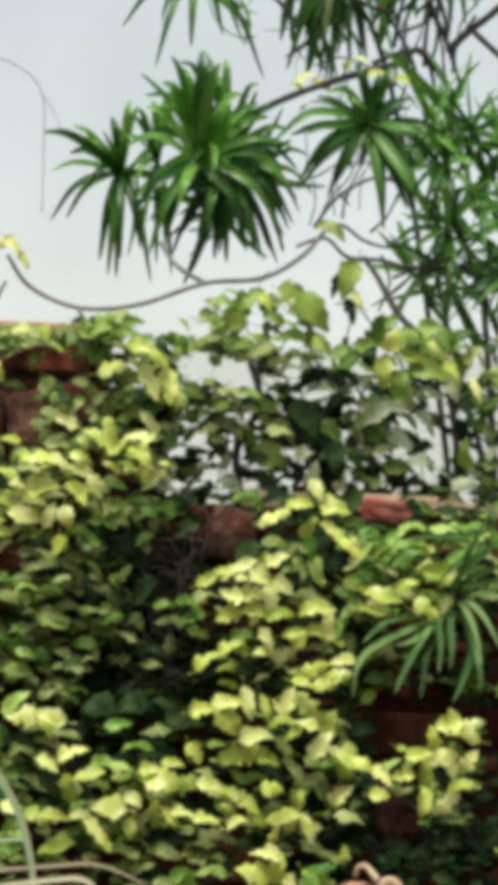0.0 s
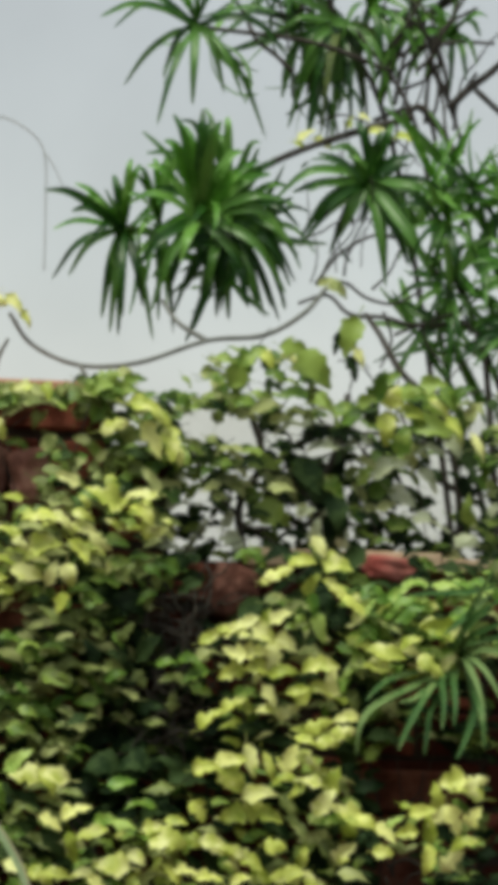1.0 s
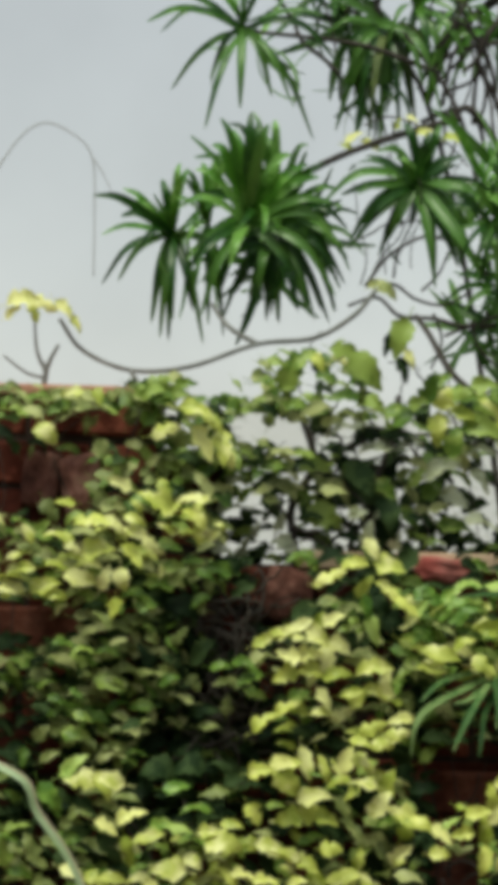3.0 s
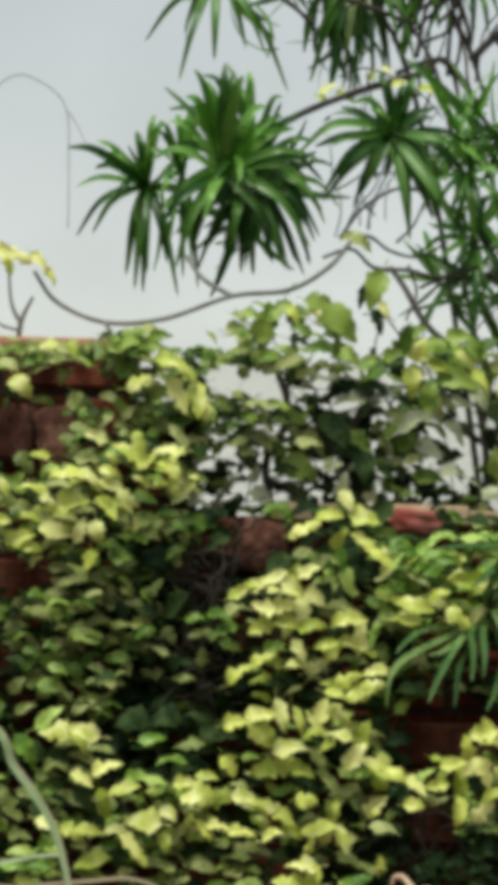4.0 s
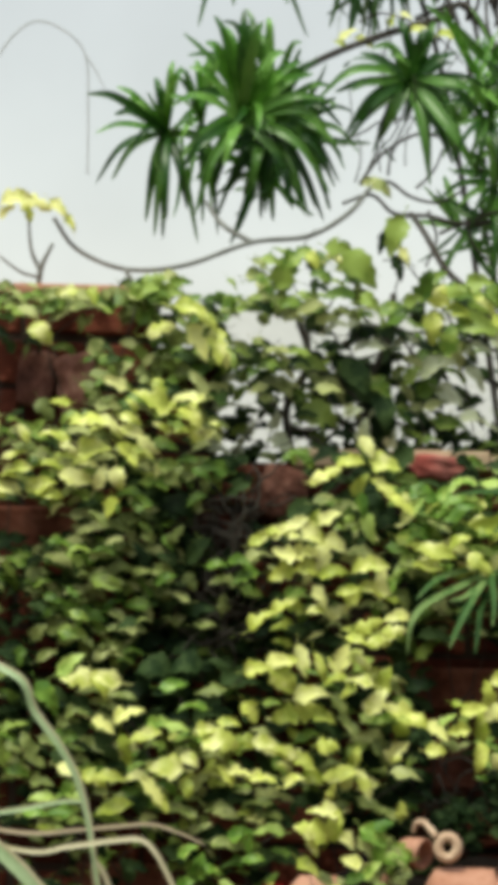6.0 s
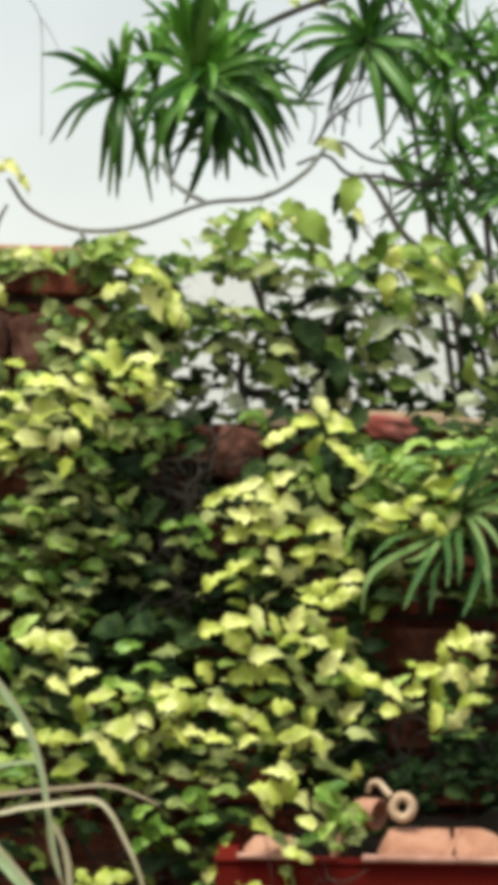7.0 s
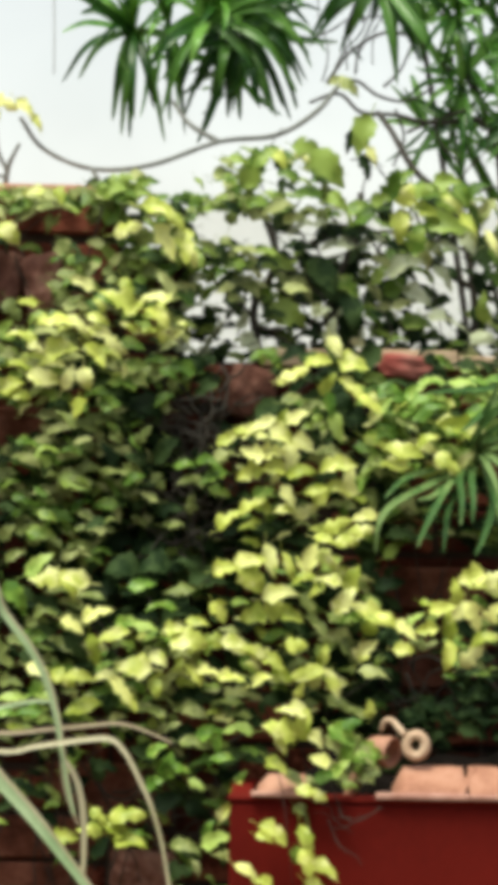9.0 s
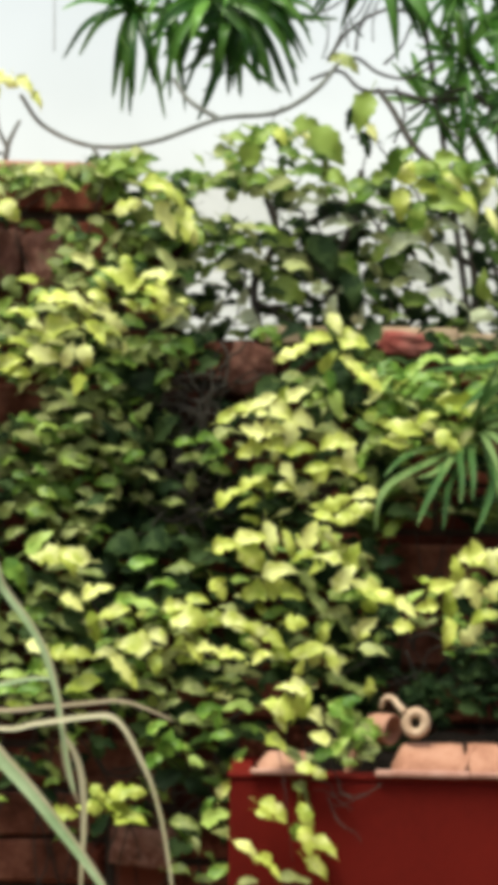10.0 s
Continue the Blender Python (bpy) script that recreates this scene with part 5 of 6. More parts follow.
vine("yellow leaves on a forked twig above the coping", [(-0.433, 6.400, 1.894), (-0.434, 6.400, 1.920), (-0.431, 6.400, 1.950)], 0.004, 6.4, 117, "yellow_twig", 0.01, (0,),
     golden=[(-0.469, 2.059, 0.071, 0.030, 17), (-0.436, 2.052, 0.061, 0.028, -23), (-0.453, 2.036, 0.046, 0.022, -68), (-0.397, 2.038, 0.056, 0.022, -48), (-0.378, 2.013, 0.046, 0.016, -58), (-0.488, 2.035, 0.041, 0.02, 32)])


# ---------- strap leaves ----------
def strap(bm, line, width, thick=0.0009, taper=0.8, face=(0, -1, 0.4), droop=0.3):
    """A long blade along the line, creased along its middle."""
    pts = glide(line, 7)
    n = len(pts) - 1
    rows = []
    for i, p in enumerate(pts):
        t = i / n
        d = (pts[min(i + 1, n)] - pts[max(i - 1, 0)]).normalized()
        f = Vector(face)
        f = (f - d * f.dot(d)).normalized()
        s = d.cross(f)
        h = 0.5 * width * min(1.0, 0.55 + 1.6 * t) * (1 - taper * max(0, (t - 0.45) / 0.55) ** 1.6) if t < 1 else width * 0.02
        rows.append([bm.verts.new(p + s * h * k + f * (droop * h * abs(k))) for k in (-1, -0.5, 0, 0.5, 1)])
    for a, b in zip(rows, rows[1:]):
        for k in range(4):
            bm.faces.new((a[k], b[k], b[k + 1], a[k + 1])).smooth = True
    return bm


def strap_mesh(name, mat, length, width, bend, seed):
    """A blade of a rosette: leaves the origin along +x and bends down to -z."""
    bm = bmesh.new()
    rng = random.Random(seed)
    tw = rng.uniform(-0.1, 0.1)
    line = [(0, 0, 0)]
    ang = 0.0
    for i in range(5):
        ang += bend / 5 * (0.5 + i * 0.25)
        x, y, z = line[-1]
        line.append((x + length / 5 * math.cos(ang), y + tw * length / 5, z - length / 5 * math.sin(ang)))
    strap(bm, line, width, face=(0.2, 0, 1))
    me = bpy.data.meshes.new(name)
    bm.to_mesh(me)
    bm.free()
    me.materials.append(mat)
    return me


ROSETTE = {k: [strap_mesh("leaf", m, 0.172, w, b, i) for i, (w, b) in enumerate([(0.018, 0.2), (0.021, 0.7), (0.017, 1.2), (0.020, 0.45), (0.016, 1.7), (0.018, -0.4)])]
           for k, m in (("green", STRAP_GREEN), ("dark", STRAP_DARK))}


def rosette(plant, centre, axis, n, size, kinds, seed, spread=(15, 150), yaw=(0, 360)):
    rng = random.Random(seed)
    ax = Vector(axis).normalized().to_track_quat('Z', 'Y').to_matrix().to_4x4()
    for i in range(n):
        t = (i + 0.5) / n
        polar = spread[0] + (spread[1] - spread[0]) * t + rng.uniform(-20, 20)
        turn = i * 137.5 + rng.uniform(-12, 12)
        if yaw != (0, 360):
            turn = rng.uniform(*yaw)
        off = Vector((0, 0, -0.05 * t * size))
        s = size * rng.uniform(0.68, 1.14)
        m = Matrix.Translation(centre) @ ax @ Matrix.Translation(off) @ pose(0, 0, 0, 0, polar - 90, turn) @ pose(0, 0, 0, rng.uniform(-45, 45)) @ Matrix.Diagonal((s, s, s, 1))
        share("leaf", rng.choice(ROSETTE[rng.choice(kinds)]), plant, m)


def dracaena(label, base, branches, heads, yellowed=()):
    """A small tree of bare branches that end in rosettes of strap leaves."""
    plant = tagged(new("dracaena"), label, "shrub", "dracaenas behind the wall")
    plant.location = base
    bpy.context.view_layer.update()
    for i, (line, r0, r1) in enumerate(branches):
        bm = bmesh.new()
        tube(bm, line, r0, r1, 8, 8, 0.08)
        part("trunk" if i == 0 else "branch", local(bm, plant), BARK, plant)
    for h in heads:
        rosette(plant, *h)
    rng = random.Random(77)
    for x, z, length, angle in yellowed:
        share("leaf", rng.choice(GOLD), plant, leaf_pose(x, 6.8, z, length * 0.75, angle, 45, rng))
    return plant


def drawn_head(plant, centre, tips, width, mats, seed, arch=0.16):
    """A rosette whose leaves arch from the centre to the tips (x, z) of the plan."""
    rng = random.Random(seed)
    c = Vector(centre)
    for x, z in tips:
        tip = Vector((x, c.y + rng.uniform(-0.10, 0.03), z))
        far = (tip - c).length
        up = Vector((0, -0.03, arch * far * rng.uniform(0.5, 1.3)))
        bm = bmesh.new()
        strap(bm, [c + Vector((0, 0, rng.uniform(-0.01, 0.01))), c.lerp(tip, 0.33) + 0.8 * up, c.lerp(tip, 0.68) + up, tip], width * rng.uniform(0.8, 1.2), face=(rng.uniform(-0.3, 0.3), -1, rng.uniform(0.1, 0.7)))
        part("leaf", local(bm, plant), STRAP_DARK if z < c.z - 0.06 and rng.random() < 0.75 else rng.choice(mats), plant)   # shade under the head put into the lower leaves' colour


tall = dracaena("tall dracaena with drooping green strap-leaf heads behind the wall", (0.72, 6.9, 0),
         [([(0.72, 6.9, 0.0), (0.70, 6.9, 1.0), (0.419, 6.900, 1.958), (0.388, 6.850, 2.195), (0.327, 6.850, 2.466), (0.214, 6.850, 2.628)], 0.007, 0.004),
          ([(0.390, 6.850, 2.151), (0.297, 6.800, 2.275), (0.240, 6.750, 2.322)], 0.008, 0.005),
          ([(0.327, 6.850, 2.466), (0.174, 6.800, 2.412), (0.046, 6.750, 2.349), (-0.048, 6.700, 2.266)], 0.008, 0.006),
          ([(-0.027, 6.720, 2.269), (-0.132, 6.700, 2.210), (-0.223, 6.700, 2.218)], 0.008, 0.006),
          ([(0.281, 6.850, 2.553), (0.127, 6.850, 2.603), (-0.091, 6.800, 2.617)], 0.006, 0.004),
          ([(0.416, 6.850, 2.392), (0.348, 6.850, 2.483), (0.305, 6.850, 2.466)], 0.007, 0.006)],
         [((-0.070, 6.680, 2.269), (0.25, -0.7, 0.55), 26, 1.0, ["green", "green", "dark"], 1, (5, 140)),
          ((-0.005, 6.700, 2.224), (0.6, -0.5, 0.35), 20, 0.95, ["green", "dark"], 13, (10, 130)),
          ((-0.041, 6.720, 2.182), (0.15, -0.3, 0.8), 9, 0.9, ["dark", "green"], 14, (70, 140)),
          ((-0.218, 6.700, 2.224), (-0.8, -0.2, 0.5), 8, 0.8, ["dark", "green"], 2, (20, 140)),
          ((-0.091, 6.800, 2.617), (-0.6, -0.3, 0.6), 10, 0.9, ["dark", "green"], 3, (20, 150)),
          ((0.239, 6.720, 2.319), (-0.1, -0.7, 0.5), 6, 0.9, ["dark", "dark", "green"], 4, (15, 140))],
         [(0.126, 2.416, 0.065, 22), (0.153, 2.403, 0.054, -18), (0.261, 2.428, 0.054, 12), (0.315, 2.418, 0.065, 2), (0.110, 2.394, 0.043, -48), (0.206, 2.446, 0.043, 62),
     (0.233, 2.452, 0.043, -38), (0.067, 2.198, 0.054, -8), (0.071, 2.236, 0.043, 32)])
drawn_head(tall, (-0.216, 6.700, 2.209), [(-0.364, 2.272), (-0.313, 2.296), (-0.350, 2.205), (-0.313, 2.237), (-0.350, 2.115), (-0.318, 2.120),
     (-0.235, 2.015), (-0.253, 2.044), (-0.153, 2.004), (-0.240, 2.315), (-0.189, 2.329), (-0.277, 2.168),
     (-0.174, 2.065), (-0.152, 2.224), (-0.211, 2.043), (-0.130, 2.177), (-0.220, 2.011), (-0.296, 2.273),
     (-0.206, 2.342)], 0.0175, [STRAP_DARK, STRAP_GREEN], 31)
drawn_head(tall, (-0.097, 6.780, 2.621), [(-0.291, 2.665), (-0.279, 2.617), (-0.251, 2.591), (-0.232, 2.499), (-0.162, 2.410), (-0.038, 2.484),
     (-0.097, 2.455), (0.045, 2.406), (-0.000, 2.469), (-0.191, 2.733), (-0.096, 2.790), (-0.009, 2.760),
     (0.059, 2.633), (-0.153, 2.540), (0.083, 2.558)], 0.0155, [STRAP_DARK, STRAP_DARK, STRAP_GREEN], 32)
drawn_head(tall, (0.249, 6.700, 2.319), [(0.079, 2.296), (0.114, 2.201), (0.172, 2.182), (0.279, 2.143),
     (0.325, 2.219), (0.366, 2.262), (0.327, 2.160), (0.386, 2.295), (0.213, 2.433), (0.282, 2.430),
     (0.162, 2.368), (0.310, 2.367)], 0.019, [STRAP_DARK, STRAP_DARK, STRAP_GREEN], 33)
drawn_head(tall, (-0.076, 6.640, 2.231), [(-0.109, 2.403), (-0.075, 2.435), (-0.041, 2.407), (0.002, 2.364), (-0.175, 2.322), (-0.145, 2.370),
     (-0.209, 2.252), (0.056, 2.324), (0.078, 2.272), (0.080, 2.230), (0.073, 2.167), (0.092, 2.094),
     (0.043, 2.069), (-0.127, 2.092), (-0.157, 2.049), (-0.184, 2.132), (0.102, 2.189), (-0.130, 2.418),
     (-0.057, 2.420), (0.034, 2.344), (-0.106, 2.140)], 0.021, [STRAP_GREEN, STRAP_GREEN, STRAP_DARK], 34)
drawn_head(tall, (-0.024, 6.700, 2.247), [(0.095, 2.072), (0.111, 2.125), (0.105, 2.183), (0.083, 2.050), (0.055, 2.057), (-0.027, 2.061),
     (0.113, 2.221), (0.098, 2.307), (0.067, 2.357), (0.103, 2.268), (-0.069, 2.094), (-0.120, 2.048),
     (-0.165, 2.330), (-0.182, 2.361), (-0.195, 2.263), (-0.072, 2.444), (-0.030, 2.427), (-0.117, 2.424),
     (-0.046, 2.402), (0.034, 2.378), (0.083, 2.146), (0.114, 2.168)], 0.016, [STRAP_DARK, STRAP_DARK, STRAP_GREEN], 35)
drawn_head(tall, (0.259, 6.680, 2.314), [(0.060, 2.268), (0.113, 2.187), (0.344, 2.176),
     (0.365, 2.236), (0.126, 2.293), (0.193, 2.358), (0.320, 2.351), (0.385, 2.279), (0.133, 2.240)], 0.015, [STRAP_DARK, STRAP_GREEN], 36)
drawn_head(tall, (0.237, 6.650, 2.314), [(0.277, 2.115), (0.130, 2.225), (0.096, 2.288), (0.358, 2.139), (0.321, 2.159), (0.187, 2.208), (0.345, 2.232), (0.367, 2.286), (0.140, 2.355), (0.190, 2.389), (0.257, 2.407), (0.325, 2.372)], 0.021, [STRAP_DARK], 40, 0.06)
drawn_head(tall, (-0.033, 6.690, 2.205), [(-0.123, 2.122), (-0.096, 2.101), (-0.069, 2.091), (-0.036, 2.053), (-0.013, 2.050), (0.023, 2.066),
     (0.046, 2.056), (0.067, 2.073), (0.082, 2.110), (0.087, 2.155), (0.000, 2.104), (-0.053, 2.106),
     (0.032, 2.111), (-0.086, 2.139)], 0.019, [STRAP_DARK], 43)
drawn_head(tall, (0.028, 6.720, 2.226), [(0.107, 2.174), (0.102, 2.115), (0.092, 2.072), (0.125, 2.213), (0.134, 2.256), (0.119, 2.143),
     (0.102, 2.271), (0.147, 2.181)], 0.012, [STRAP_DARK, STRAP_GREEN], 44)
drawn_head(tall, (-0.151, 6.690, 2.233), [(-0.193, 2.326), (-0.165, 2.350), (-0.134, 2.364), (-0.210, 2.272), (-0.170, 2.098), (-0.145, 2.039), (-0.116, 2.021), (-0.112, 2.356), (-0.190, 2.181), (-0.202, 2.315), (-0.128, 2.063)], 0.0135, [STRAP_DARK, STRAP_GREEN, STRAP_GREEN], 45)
crown = dracaena("dense dracaena crown of dark green strap leaves", (0.55, 7.05, 0),
         [([(0.55, 7.05, 0.0), (0.50, 7.05, 1.2), (0.382, 7.050, 2.032), (0.268, 7.050, 2.523), (0.117, 7.000, 2.692)], 0.008, 0.005),
          ([(0.268, 7.050, 2.523), (0.319, 7.000, 2.653), (0.439, 7.000, 2.746)], 0.010, 0.008)],
         [((0.106, 6.980, 2.678), (-0.1, -0.5, 0.7), 24, 1.05, ["dark", "dark", "green"], 5, (10, 160)),
          ((0.153, 7.000, 2.581), (0.1, -0.5, 0.5), 14, 1.0, ["dark"], 6, (30, 160)),
          ((0.328, 7.000, 2.720), (0.2, -0.4, 0.6), 26, 1.0, ["dark", "green"], 7, (10, 150)),
          ((0.058, 6.980, 2.799), (-0.3, -0.4, 0.7), 26, 1.2, ["dark", "green"], 12, (10, 150))])
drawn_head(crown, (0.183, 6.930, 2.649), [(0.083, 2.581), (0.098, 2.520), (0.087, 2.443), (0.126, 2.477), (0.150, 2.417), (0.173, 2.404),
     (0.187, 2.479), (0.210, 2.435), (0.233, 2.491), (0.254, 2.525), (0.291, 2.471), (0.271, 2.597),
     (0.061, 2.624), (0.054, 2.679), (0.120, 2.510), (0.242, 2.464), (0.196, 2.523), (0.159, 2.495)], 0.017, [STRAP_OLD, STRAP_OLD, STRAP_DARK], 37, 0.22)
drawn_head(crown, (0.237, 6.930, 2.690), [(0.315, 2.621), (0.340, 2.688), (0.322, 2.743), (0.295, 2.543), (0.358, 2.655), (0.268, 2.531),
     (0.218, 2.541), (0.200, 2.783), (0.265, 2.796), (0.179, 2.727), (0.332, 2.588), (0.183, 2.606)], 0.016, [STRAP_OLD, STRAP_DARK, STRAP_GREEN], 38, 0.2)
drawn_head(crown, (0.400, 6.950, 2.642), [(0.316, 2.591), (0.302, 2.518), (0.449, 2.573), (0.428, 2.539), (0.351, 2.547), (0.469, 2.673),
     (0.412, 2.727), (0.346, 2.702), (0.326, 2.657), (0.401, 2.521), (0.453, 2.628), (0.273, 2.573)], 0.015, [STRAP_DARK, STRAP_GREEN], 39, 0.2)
bushy = dracaena("bushy dracaena with bright green arching leaves", (0.85, 6.75, 0),
         [([(0.85, 6.75, 0.0), (0.80, 6.75, 1.2), (0.439, 6.750, 2.101), (0.400, 6.750, 2.348)], 0.008, 0.006),
          ([(0.439, 6.750, 2.101), (0.402, 6.700, 2.161)], 0.008, 0.006)],
         [((0.398, 6.720, 2.355), (0.0, -0.6, 0.6), 15, 1.0, ["green", "green", "dark"], 8, (10, 150)),
          ((0.364, 6.660, 2.328), (-0.1, -0.8, 0.5), 12, 0.9, ["green"], 17, (10, 130)),
          ((0.412, 6.700, 2.161), (0.0, -0.5, 0.6), 10, 0.95, ["green"], 9, (20, 160)),
          ((0.463, 6.700, 2.248), (0.1, -0.5, 0.6), 7, 1.05, ["green"], 10, (20, 150)),
          ((0.406, 6.720, 2.056), (-0.2, -0.5, 0.6), 20, 0.9, ["dark", "green"], 15, (10, 160)),
          ((0.333, 6.750, 2.056), (-0.3, -0.4, 0.3), 15, 0.75, ["dark", "green"], 16, (20, 160))])

drawn_head(bushy, (0.401, 6.680, 2.122), [(0.330, 2.077), (0.353, 2.035), (0.377, 1.983), (0.418, 1.973), (0.448, 2.038), (0.318, 2.140), (0.338, 2.184), (0.379, 2.217), (0.422, 2.208), (0.298, 2.097), (0.435, 2.123), (0.398, 1.935)], 0.0125, [STRAP_DARK, STRAP_GREEN, STRAP_GREEN], 41)
drawn_head(bushy, (0.386, 6.640, 2.245), [(0.298, 2.211), (0.315, 2.158), (0.359, 2.117), (0.411, 2.119), (0.447, 2.162), (0.332, 2.307),
     (0.291, 2.263), (0.427, 2.321), (0.373, 2.330), (0.450, 2.247), (0.347, 2.159), (0.395, 2.150)], 0.013, [STRAP_GREEN, STRAP_GREEN, STRAP_DARK], 42)

edge = dracaena("dense bright green dracaena leaning over the wall's far end", (0.95, 6.72, 0),
         [([(0.95, 6.72, 0.0), (0.90, 6.72, 1.2), (0.575, 6.720, 1.959), (0.559, 6.720, 2.130), (0.544, 6.720, 2.258)], 0.012, 0.008),
          ([(0.572, 6.700, 1.980), (0.535, 6.700, 1.989), (0.510, 6.700, 2.020)], 0.008, 0.006),
          ([(0.543, 6.700, 2.256), (0.515, 6.700, 2.288), (0.495, 6.700, 2.306)], 0.008, 0.005)],
         [((0.494, 6.680, 2.301), (-0.3, -0.7, 0.5), 30, 0.72, ["green", "green", "dark"], 61, (10, 150)),
          ((0.436, 6.660, 2.321), (-0.3, -0.7, 0.4), 26, 0.62, ["green", "dark"], 62, (10, 150)),
          ((0.569, 6.700, 2.268), (-0.2, -0.5, 0.6), 34, 0.9, ["green"], 63, (10, 150)),
          ((0.506, 6.680, 2.024), (-0.4, -0.5, 0.3), 30, 0.72, ["dark"], 64, (20, 160)),
          ((0.569, 6.700, 2.076), (-0.2, -0.5, 0.3), 34, 0.85, ["dark", "dark", "green"], 65, (20, 160)),
          ((0.551, 6.700, 1.968), (-0.2, -0.5, 0.3), 22, 0.7, ["dark"], 66, (20, 160))])
drawn_head(edge, (0.548, 6.640, 2.140), [(0.425, 2.162), (0.430, 2.128), (0.437, 2.104), (0.430, 2.086), (0.444, 2.192), (0.465, 2.218), (0.480, 2.063), (0.502, 2.218), (0.443, 2.141), (0.506, 2.080)], 0.015, [STRAP_GREEN], 67, 0.1)
drawn_head(edge, (0.544, 6.640, 2.039), [(0.433, 2.035), (0.426, 2.008), (0.442, 1.972), (0.476, 1.950), (0.460, 2.059), (0.506, 1.942), (0.414, 1.982), (0.488, 1.984)], 0.016, [STRAP_DARK], 68, 0.1)

# strap-leaved plant against the wall
sp = tagged(new("strap_leaf_plant"), "green strap-leaved plant arching out from the brick wall", "plant")
sp.location = (0.418, 6.200, 1.415)
bpy.context.view_layer.update()
for w, line in ((0.0123, [(0.465, 6.150, 1.569), (0.418, 6.100, 1.558), (0.357, 6.060, 1.555), (0.307, 6.040, 1.550)]),
                (0.0114, [(0.460, 6.150, 1.555), (0.426, 6.100, 1.530), (0.395, 6.060, 1.503), (0.373, 6.050, 1.484)]),
                (0.0143, [(0.418, 6.200, 1.435), (0.429, 6.100, 1.406), (0.440, 6.020, 1.359), (0.447, 6.000, 1.298)]),
                (0.0123, [(0.418, 6.200, 1.435), (0.397, 6.100, 1.413), (0.397, 6.040, 1.372), (0.395, 6.020, 1.332)]),
                (0.0123, [(0.418, 6.200, 1.435), (0.378, 6.100, 1.413), (0.377, 6.030, 1.372), (0.374, 6.000, 1.328)]),
                (0.0123, [(0.418, 6.200, 1.435), (0.363, 6.100, 1.398), (0.332, 6.030, 1.352), (0.301, 6.000, 1.289)]),
                (0.0114, [(0.418, 6.200, 1.435), (0.355, 6.120, 1.392), (0.329, 6.080, 1.374), (0.302, 6.060, 1.368)]),
                (0.0123, [(0.418, 6.200, 1.435), (0.335, 6.120, 1.397), (0.265, 6.040, 1.364), (0.237, 6.000, 1.332), (0.231, 6.000, 1.279)]),
                (0.0114, [(0.418, 6.200, 1.435), (0.306, 6.120, 1.411), (0.271, 6.080, 1.394), (0.246, 6.060, 1.368)]),
                (0.0123, [(0.418, 6.200, 1.435), (0.434, 6.100, 1.366), (0.417, 6.030, 1.315), (0.400, 6.000, 1.278)]),
                (0.0114, [(0.418, 6.200, 1.435), (0.431, 6.100, 1.467), (0.454, 6.050, 1.507)]),
                (0.0114, [(0.418, 6.200, 1.435), (0.400, 6.100, 1.471), (0.425, 6.050, 1.512), (0.456, 6.020, 1.532)]),
                (0.0114, [(0.418, 6.200, 1.435), (0.345, 6.100, 1.373), (0.318, 6.040, 1.327), (0.305, 6.020, 1.304)]),
                (0.0118, [(0.418, 6.200, 1.435), (0.414, 6.100, 1.497), (0.452, 6.050, 1.537), (0.487, 6.020, 1.562)]),
                (0.0118, [(0.418, 6.200, 1.435), (0.419, 6.100, 1.478), (0.458, 6.050, 1.504), (0.503, 6.020, 1.520)]),
                (0.0118, [(0.418, 6.200, 1.435), (0.423, 6.100, 1.458), (0.465, 6.050, 1.461), (0.506, 6.020, 1.439)]),
                (0.0118, [(0.418, 6.200, 1.435), (0.421, 6.100, 1.449), (0.451, 6.050, 1.422), (0.481, 6.020, 1.367)]),
                (0.0118, [(0.418, 6.200, 1.435), (0.415, 6.100, 1.444), (0.434, 6.050, 1.403), (0.447, 6.020, 1.355)]),
                (0.0118, [(0.418, 6.200, 1.435), (0.410, 6.100, 1.492), (0.433, 6.050, 1.556), (0.455, 6.020, 1.603)]),
                (0.0118, [(0.418, 6.200, 1.435), (0.417, 6.100, 1.468), (0.478, 6.050, 1.485), (0.528, 6.020, 1.473)]),
                (0.0104, [(0.418, 6.200, 1.435), (0.365, 6.120, 1.363), (0.353, 6.060, 1.317), (0.348, 6.040, 1.280)])):
    bm = bmesh.new()
    strap(bm, line, w, face=(random.uniform(-0.3, 0.3), -1, random.uniform(0.2, 0.9)))
    part("leaf", local(bm, sp), BLADE_GREEN, sp)

